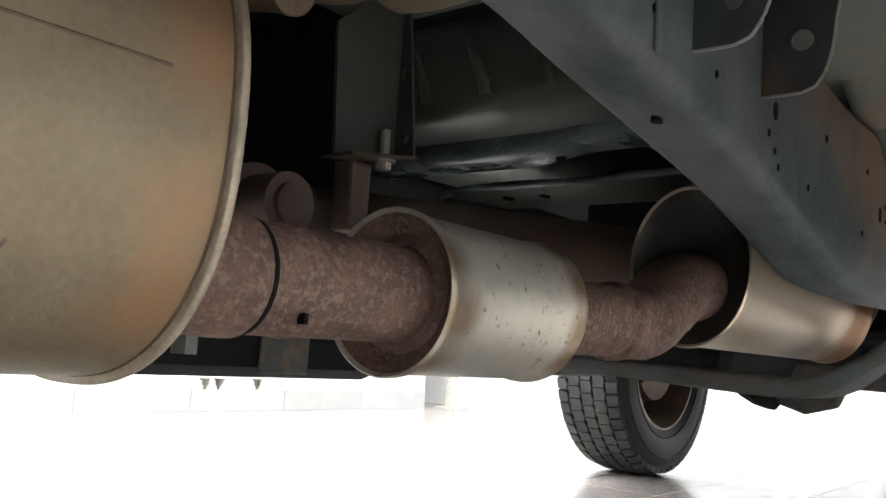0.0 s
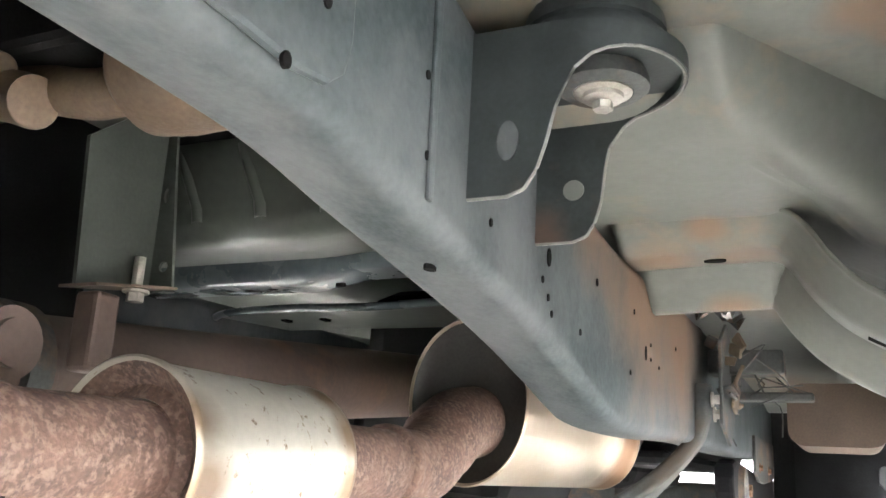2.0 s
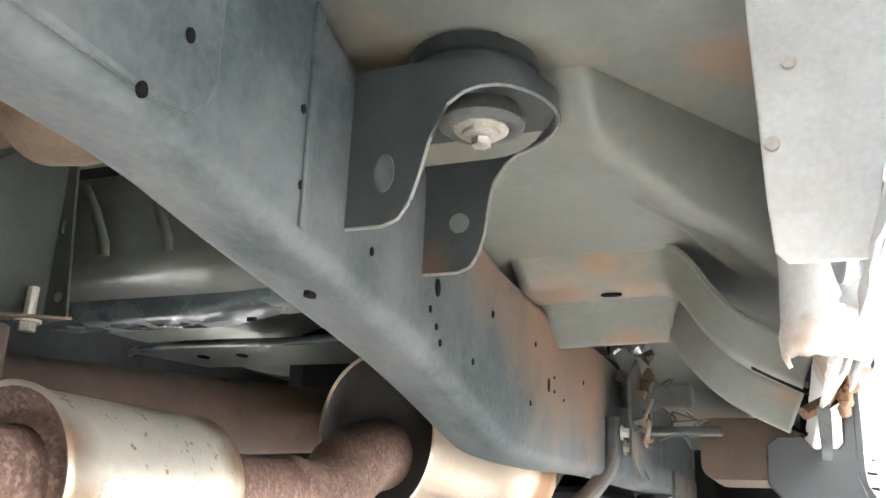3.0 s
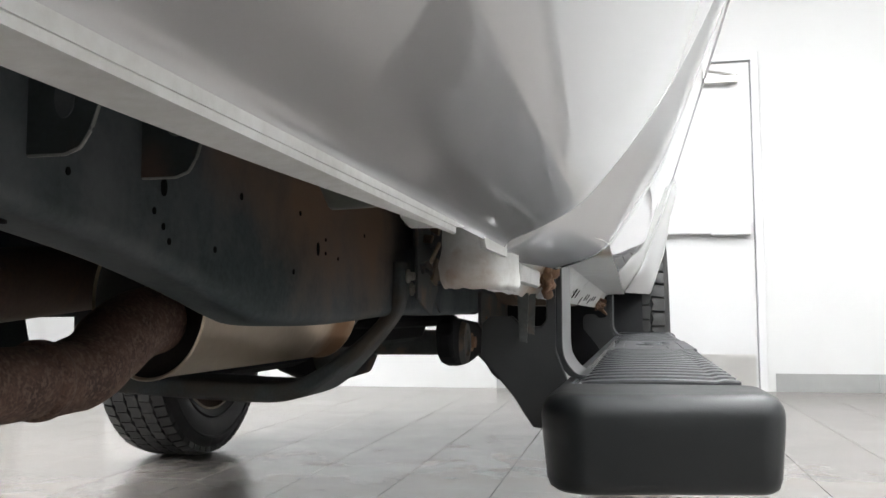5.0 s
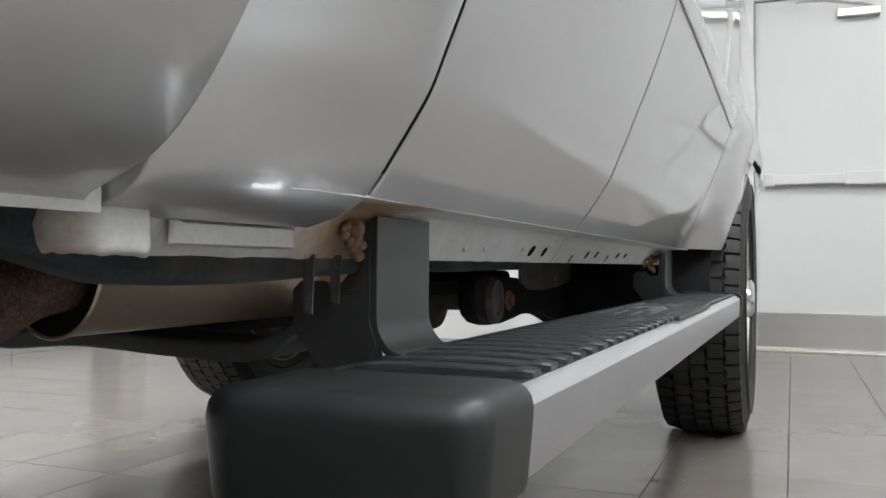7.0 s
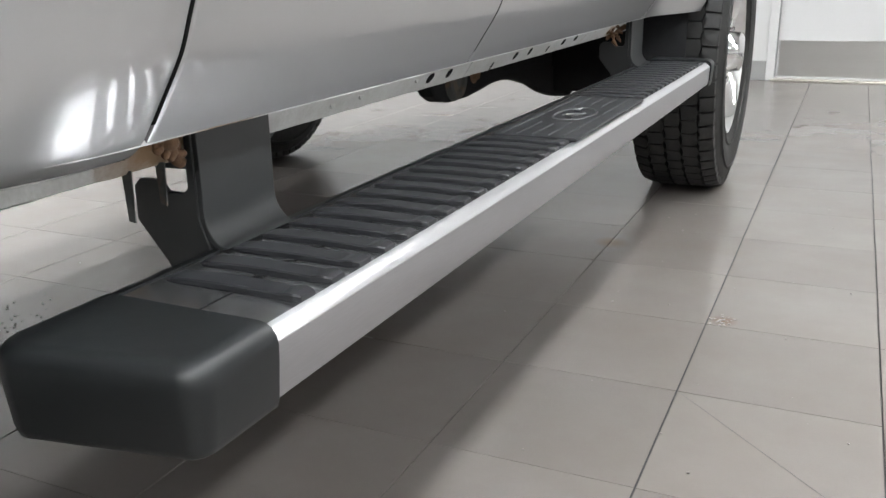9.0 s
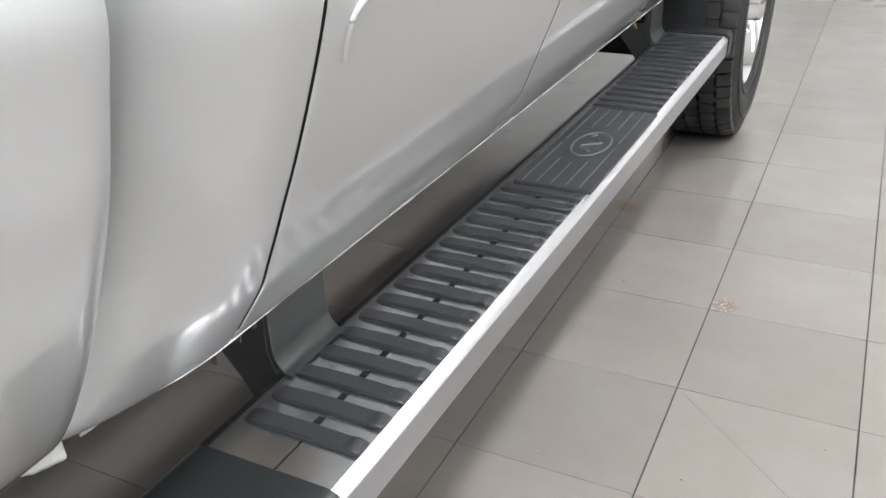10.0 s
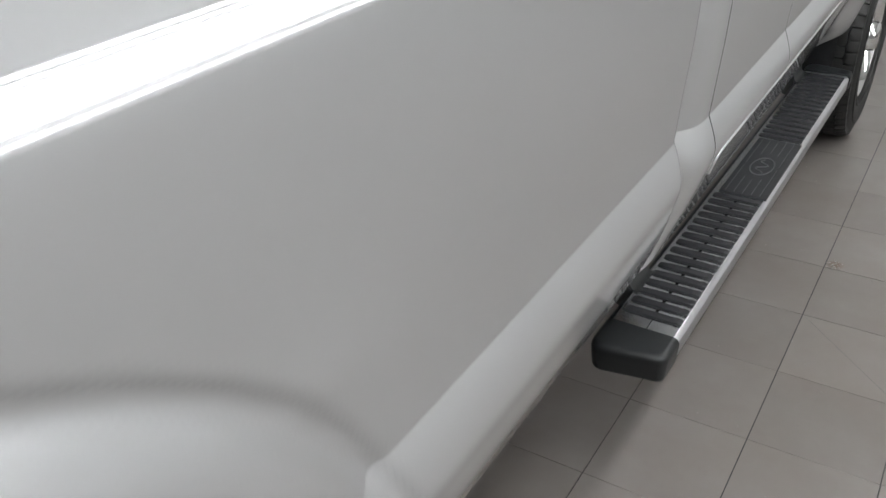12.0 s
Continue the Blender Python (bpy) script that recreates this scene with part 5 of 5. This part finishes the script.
def end_cap(y0, y1, parent):
    """A cap with a slanted end and a wide inner corner; drafted sides, rounded upper and lower edges."""
    s = 1 if y1 > y0 else -1
    deep = abs(y1 - y0)

    def outline(inset):
        pts = [(0.2345 + inset, 0.0), (0.2345 + inset, deep - 0.045)]
        cx, cy = 0.2345 + 0.034, deep - 0.034
        pts += [(cx - (0.034 - inset) * math.cos(radians(a)), cy + (0.034 - inset) * math.sin(radians(a))) for a in range(8, 89, 10)]
        cx, cy = 0.3965 - 0.022, deep - 0.022 - 0.020
        pts += [(cx + (0.022 - inset) * math.cos(radians(a)), cy + (0.022 - inset) * math.sin(radians(a))) for a in range(80, -1, -10)]
        return pts + [(0.3965 - inset, 0.0)]
    rings = []
    for z, inset in ((0.3835, 0.016), (0.3838, 0.010), (0.3865, 0.006), (0.392, 0.0042), (0.425, 0.0012), (0.434, 0.0008), (0.440, 0.0020), (0.4445, 0.0052), (0.4470, 0.0095), (0.4482, 0.0150), (0.4484, 0.0190)):
        rings.append([Vector((x, y0 + s * d, z)) for x, d in outline(inset)])
    bm = bmesh.new()
    loft(bm, rings)
    return part("end_cap", bm, PLASTIC, parent, "matt black rounded plastic end cap", smooth=60)


end_cap(0.850, 0.745, board)
end_cap(2.618, 2.700, board)

padbm = bmesh.new()
NP = 20
rings = []
for i in range(NP + 1):
    t = i / NP
    x = 0.2545 + 0.1260 * t
    up = (0.0030 + 0.0022 * (1 - (2 * t - 1) ** 2) if t < 0.9 else 0.0054) - (0.0010 if i in (0, NP) else 0)
    w = 0.0106 - (0.0018 if i in (0, NP) else 0)
    low = 0.0
    rings.append([Vector((x, -w, min(low, 0.0008))), Vector((x, -w, up - 0.0012)), Vector((x, -w + 0.0014, up)), Vector((x, w - 0.0014, up)), Vector((x, w, up - 0.0012)), Vector((x, w, min(low, 0.0008)))])
loft(padbm, rings)
pad0 = part("step_pad", padbm, RUBBER, board)
pad_ys = [0.909 + 0.0408 * i for i in range(16)] + [1.972 + 0.0395 * i for i in range(16)]
pad0.location = (0, pad_ys[0], 0.4428)
for y in pad_ys[1:]:
    o = new("step_pad", pad0.data)
    o.parent = board
    o.location = (0, y, 0.4428)
slot = part("pad_slot", box(bmesh.new(), 0.315, 0.3215, -0.0055, 0.0055, 0.0, 0.0016), HOLE, board)
slot.location = (0, pad_ys[0] + 0.0202, 0.4420)
for a, b in zip(pad_ys[1:], pad_ys[2:]):
    if b - a < 0.05:
        o = new("pad_slot", slot.data)
        o.parent = board
        o.location = (0, (a + b) / 2, 0.4420)
emb = part("emblem_plate", box(bmesh.new(), 0.262, 0.3865, 1.542, 1.940, 0.4422, 0.4475), RUBBER, board, "black rubber plate with an oval emblem", bevel=0.002)
for sgn in (-1, 1):
    for k, x in enumerate((0.276, 0.298, 0.321, 0.344, 0.366)):
        a = 0.19
        b = (0.012, 0.085, 0.10, 0.085, 0.012)[k]
        y0, y1 = sorted((1.741 + sgn * a, 1.741 + sgn * b))
        bm = bmesh.new()
        box(bm, x - 0.0008, x + 0.0008, y0, y1, 0.4476, 0.4492)
        part("tread_line", bm, LINE, emb)
bm = bmesh.new()
tube(bm, [(0.324 + 0.030 * math.cos(w), 1.741 + 0.060 * math.sin(w), 0.4478) for w in [2 * math.pi * i / 40 for i in range(41)]], 0.0018, 6)
oval = part("oval_ring", bm, LINE, emb, "raised oval ring")
bm = bmesh.new()
tube(bm, spline([(0.324 + 0.014 * math.sin(5.2 * w + 0.6) * (1 - 0.35 * w * w), 1.741 + 0.044 * w, 0.4482) for w in [k / 9 - 1 for k in range(19)]], 4), 0.0022, 6)
part("emblem_swirl", bm, LINE, oval, "raised swirl")


def step_bracket(y0, y1, drop, parent, name):
    """A folded bracket: an outer strap that bends out to the board, and a rear cheek."""
    sec = spline([(0.2275, 0, 0.548), (0.2275, 0, 0.50), (0.2275, 0, 0.468), (0.2310, 0, 0.455), (0.2400, 0, 0.4445), (0.2500, 0, 0.4425)], 5)
    bm = bmesh.new()
    rings = []
    for p in sec:
        rings.append([Vector((p.x, y0, p.z)), Vector((p.x, y1, p.z)), Vector((p.x + 0.006, y1, p.z + 0.003)), Vector((p.x + 0.006, y0, p.z + 0.003))])
    loft(bm, rings)
    br = part(name, bm, SATIN, parent, "matt black folded mounting bracket", smooth=40, bevel=0.0015)
    bm = bmesh.new()
    ck = [(0.2275, 0.5465), (0.2195, 0.5465), (0.2185, 0.496), (0.214, 0.4905), (0.196, 0.4905), (0.188, 0.500), (0.166, 0.500), (0.1585, 0.493), (0.1575, 0.462), (0.188, 0.425), (0.205, 0.398), (0.236, 0.394), (0.2380, 0.44), (0.2275, 0.470)]
    plate(bm, ck, 0.006, lambda u, v, w: Vector((u, y0 + w - 0.001, v)))
    part("cheek", bm, SATIN, br, bevel=0.0015)
    bm = bmesh.new()
    tube(bm, [(0.19, y0 + 0.004, 0.52), (0.215, y0 + 0.02, 0.535)], 0.006, 8)
    part("stud", bm, RUSTSTAIN, br)
    return br


step_bracket(0.975, 1.075, 0, board, "step_bracket")
step_bracket(2.47, 2.585, 0, board, "step_bracket")
board.matrix_basis = Matrix.Translation((0.39, 0.85, 0)) @ pose(0, 0, 0, 0, 0, -0.62) @ Matrix.Translation((-0.39, -0.85, 0))


# ---- wheels ----
def wheel(name, cx, cy, out, parent, label, wide=1.14):
    """out: +1 if the outer face looks to +x."""
    W = 0.112
    hub = new(name)
    hub.parent = parent
    hub["label"] = label
    hub.matrix_basis = Matrix.Translation((cx, cy, 0)) @ Matrix.Diagonal((wide, 1, 1, 1)) @ Matrix.Translation((-cx, -cy, 0))
    bm = bmesh.new()
    prof = [(-0.085, 0.245), (-0.098, 0.26), (-0.110, 0.30), (-0.112, 0.335), (-0.105, 0.375), (-0.095, 0.392), (-0.080, 0.400), (0.080, 0.400), (0.095, 0.392), (0.105, 0.375), (0.112, 0.335), (0.110, 0.30), (0.098, 0.26), (0.085, 0.245)]
    lathe(bm, prof, (cx, cy, WZ), "x", 72)
    tyre = part("tyre", bm, TYRE, hub, "black all-terrain tyre", smooth=40)
    bm = bmesh.new()
    N = 58
    cols = [(-0.100, -0.064, 0.0), (-0.060, -0.022, 0.5), (-0.018, 0.018, 0.0), (0.022, 0.060, 0.5), (0.064, 0.100, 0.0)]
    for c0, c1, ph in cols:
        for k in range(N):
            edge_rib = abs(c0) > 0.09 or abs(c1) > 0.09
            w0, w1 = 2 * math.pi * (k + ph + 0.03) / N, 2 * math.pi * (k + ph + (0.86 if edge_rib else 0.95)) / N
            wm, zz = (w0 + w1) / 2, 0.0045
            q = []
            for r0 in (0.396, 0.4145):
                e = 0.0012 if r0 > 0.4 else 0
                dd0, dd1 = (0.010 if abs(c0) > 0.09 else 0), (0.010 if abs(c1) > 0.09 else 0)
                z0, z1 = (0 if dd0 else zz), (0 if dd1 else zz)
                ring = ((c0 + e, w0, dd0), (c1 - e, w0, dd1), (c1 - e + z1, wm, dd1), (c1 - e, w1, dd1), (c0 + e, w1, dd0), (c0 + e + z0, wm, dd0))
                q.append([Vector((cx + xx, cy + (r0 - dd) * math.cos(ww), WZ + (r0 - dd) * math.sin(ww))) for xx, ww, dd in ring])
            loft(bm, q)
    tr = part("tread", bm, TYRE, tyre, "chunky worn tread blocks")
    tr["kind"] = "stuff"
    bm = bmesh.new()
    for sd in (-1, 1):
        lathe(bm, [(sd * 0.1105, 0.345), (sd * 0.1135, 0.347), (sd * 0.1135, 0.352), (sd * 0.1095, 0.355)], (cx, cy, WZ), "x", 64)
        lathe(bm, [(sd * 0.104, 0.275), (sd * 0.1085, 0.277), (sd * 0.1085, 0.281), (sd * 0.105, 0.284)], (cx, cy, WZ), "x", 64)
    part("sidewall_rib", bm, TYRE, tyre, smooth=50)
    o = out
    bm = bmesh.new()
    lathe(bm, [(o * 0.084, 0.246), (o * 0.096, 0.254), (o * 0.097, 0.247), (o * 0.086, 0.236), (o * 0.06, 0.225), (o * 0.03, 0.215), (o * 0.028, 0.185), (o * 0.050, 0.165), (o * 0.060, 0.140), (o * 0.055, 0.10), (o * 0.050, 0.085)], (cx, cy, WZ), "x", 64)
    rim = part("rim", bm, CHROME, hub, "bright chrome wheel rim", smooth=40)
    for k in range(8):
        w = 2 * math.pi * k / 8
        bm = bmesh.new()
        tube(bm, [(cx + o * 0.05, cy + 0.085 * math.cos(w), WZ + 0.085 * math.sin(w)), (cx + o * 0.085, cy + 0.085 * math.cos(w), WZ + 0.085 * math.sin(w))], 0.014, 6)
        part("lug_nut", bm, CHROME, rim)
    for k in range(8):
        w = 2 * math.pi * (k + 0.5) / 8
        bm = bmesh.new()
        tube(bm, [(cx + o * 0.035, cy + 0.185 * math.cos(w), WZ + 0.185 * math.sin(w)), (cx + o * 0.0435, cy + 0.185 * math.cos(w), WZ + 0.185 * math.sin(w))], 0.02, 14)
        part("vent_hole", bm, HOLE, rim)
    bm = bmesh.new()
    lathe(bm, [(o * 0.045, 0.09), (o * 0.075, 0.062), (o * 0.11, 0.058), (o * 0.118, 0.045), (o * 0.12, 0.0)], (cx, cy, WZ), "x", 32)
    part("hub_cap", bm, CHROME, rim, smooth=40)
    bm = bmesh.new()
    lathe(bm, [(-o * 0.084, 0.246), (-o * 0.096, 0.254), (-o * 0.097, 0.246)], (cx, cy, WZ), "x", 64)
    part("rim_lip", bm, RIMLIP, hub, "pale inner rim lip", smooth=40)
    bm = bmesh.new()
    lathe(bm, [(-o * 0.096, 0.246), (-o * 0.07, 0.225), (-o * 0.02, 0.215), (o * 0.02, 0.205), (o * 0.022, 0.0)], (cx, cy, WZ), "x", 48)
    part("rim_back", bm, RIMIN, hub, "rusty inner side of the rim", smooth=40)
    bm = bmesh.new()
    lathe(bm, [(-o * 0.06, 0.0), (-o * 0.06, 0.15), (-o * 0.03, 0.155), (-o * 0.03, 0.0)], (cx, cy, WZ), "x", 36)
    part("brake_disc", bm, RIMIN, hub, "rusty brake disc", smooth=40)
    bm = bmesh.new()
    box(bm, cx - o * 0.09, cx - o * 0.02, cy - 0.17, cy - 0.06, WZ - 0.09, WZ + 0.09)
    part("brake_caliper", bm, RIMIN, hub, bevel=0.012)
    return hub


wheel("front_wheel", 0.284, FWY, 1, truck, "front wheel with chrome rim and dusty tyre")
wheel("front_wheel", 2 * MID - 0.337, 3.12, -1, truck, "front wheel with rusty inner rim")
wheel("rear_wheel", 0.27, RWY, 1, truck, "rear wheel with chrome rim")
wheel("rear_wheel", 2 * MID - 0.27, RWY, -1, truck, "rear wheel with chrome rim")

# ---- small things on the floor ----
bm = bmesh.new()
rnd = random.Random(4)
for k in range(220):
    u, v = rnd.gauss(0, 1), rnd.gauss(0, 1)
    x, y, s = -0.60 - 0.10 * abs(v) + 0.045 * u, 1.28 + 0.16 * abs(v) + 0.04 * rnd.gauss(0, 1), rnd.uniform(0.0008, 0.0034) * rnd.random() ** 0.4
    m = pose(x, y, s * 0.45, rnd.uniform(0, 40), rnd.uniform(0, 40), rnd.uniform(0, 360))
    box(bm, -s, s, -s * 0.7, s * 0.7, -s * 0.4, s * 0.4, m)
tagged(part("floor_grit", bm, GRIT), "scattered pale grit under the truck", "grit", kind="stuff")
bm = bmesh.new()
for k in range(22):
    x, y, s = 0.545 + rnd.gauss(0, 0.014), 2.07 + rnd.gauss(0, 0.016), rnd.uniform(0.0012, 0.0042)
    box(bm, -s, s, -s * 0.7, s * 0.7, -s * 0.2, s * 0.2, pose(x, y, s * 0.25, rnd.uniform(0, 15), rnd.uniform(0, 15), rnd.uniform(0, 360)))
tagged(part("chipped_tile_crumbs", bm, CRUMB), "pale crumbs of a chipped tile corner", "crumbs", kind="stuff")
bm = bmesh.new()
for k in range(90):
    x, y, s = rnd.uniform(0.1, 1.3), rnd.uniform(0.7, 3.2), rnd.uniform(0.0008, 0.0022)
    box(bm, -s, s, -s * 0.7, s * 0.7, 0, s, pose(x, y, 0, 0, 0, rnd.uniform(0, 360)))
tagged(part("dust_specks", bm, CRUMB), "tiny pale specks of dirt on the floor", "dirt", kind="stuff")

bm = bmesh.new()
box(bm, TX - 0.0013, TX + 0.0013, -0.6, YF - 0.02, -0.0005, 0.00035)
part("open_joint", bm, JOINT, floor, "black open joint line")
bm = bmesh.new()
box(bm, -0.0006, 0.0006, 0.0, 0.40, 0.0002, 0.00035, pose(0.526, 1.737, 0, 0, 0, 225))
part("scratch", bm, SCRATCH, floor, "long dark scratch")

bm = bmesh.new()
box(bm, TX - 2 * TS - 0.004, TX - 2 * TS + 0.004, TY - 0.25, TY, 0.0002, 0.0005)
part("open_joint", bm, JOINT, floor, "wide black open joint")
bm = bmesh.new()
for k in range(40):
    x, y = (TX - 2 * TS + rnd.uniform(-0.045, 0.04), TY + rnd.gauss(0, 0.0015)) if k < 18 else (TX - 2 * TS + 0.006 + rnd.gauss(0, 0.001), TY - rnd.uniform(0, 0.25))
    s1 = rnd.uniform(0.003, 0.006)
    box(bm, -s1, s1, -s1 * 0.4, s1 * 0.4, 0, 0.0007, pose(x, y, 0.0, 0, 0, rnd.uniform(-12, 12) + (0 if k < 18 else 90)))
tagged(part("chipped_tile_edge", bm, CRUMB), "pale chipped edges along an open tile joint", "chips", kind="stuff")

# ---- floor tiles ----
def tile_mesh(name):
    bm = bmesh.new()
    h, g, c = TS / 2 - 0.0013, TS / 2 - 0.0006, 0.0009
    rings = [[Vector((sx * h, sy * g, -0.0034)) for sx, sy in ((-1, -1), (1, -1), (1, 1), (-1, 1))],
             [Vector((sx * h, sy * g, -c * 0.3)) for sx, sy in ((-1, -1), (1, -1), (1, 1), (-1, 1))],
             [Vector((sx * (h - c), sy * (g - c * 0.5), 0)) for sx, sy in ((-1, -1), (1, -1), (1, 1), (-1, 1))]]
    loft(bm, rings)
    me = bpy.data.meshes.new(name)
    bmesh.ops.recalc_face_normals(bm, faces=bm.faces)
    bm.to_mesh(me)
    bm.free()
    me.materials.append(TILE)
    return me


tile_me = tile_mesh("floor_tile")
rest_v, rest_f = [], []
i0, i1 = math.ceil((XL - 1.2 - TX) / TS), math.floor((XR - TX) / TS)
j0, j1 = math.ceil((YB - TY) / TS), math.floor((YF - TY) / TS)
trnd = random.Random(9)
for i in range(i0, i1 + 1):
    for j in range(j0, j1 + 1):
        cx, cy = TX + (i + 0.5) * TS, TY + (j + 0.5) * TS
        if -1.9 < cx < 2.1 and 0.2 < cy < 6.0:
            o = new("floor_tile", tile_me)
            o.parent = floor
            o.location = (cx, cy, trnd.uniform(-0.0002, 0.0002))
        else:
            b = len(rest_v)
            for z, e in ((-0.0034, 0), (0.0, 0)):
                rest_v += [(cx + sx * (TS / 2 - 0.0015), cy + sy * (TS / 2 - 0.0015), z) for sx, sy in ((-1, -1), (1, -1), (1, 1), (-1, 1))]
            rest_f += [(b + 4, b + 5, b + 6, b + 7)] + [(b + k, b + (k + 1) % 4, b + 4 + (k + 1) % 4, b + 4 + k) for k in range(4)]
me = bpy.data.meshes.new("far_floor_tiles")
me.from_pydata(rest_v, [], rest_f)
me.materials.append(TILE)
o = new("far_floor_tiles", me)
o.parent = floor
o["kind"] = "stuff"
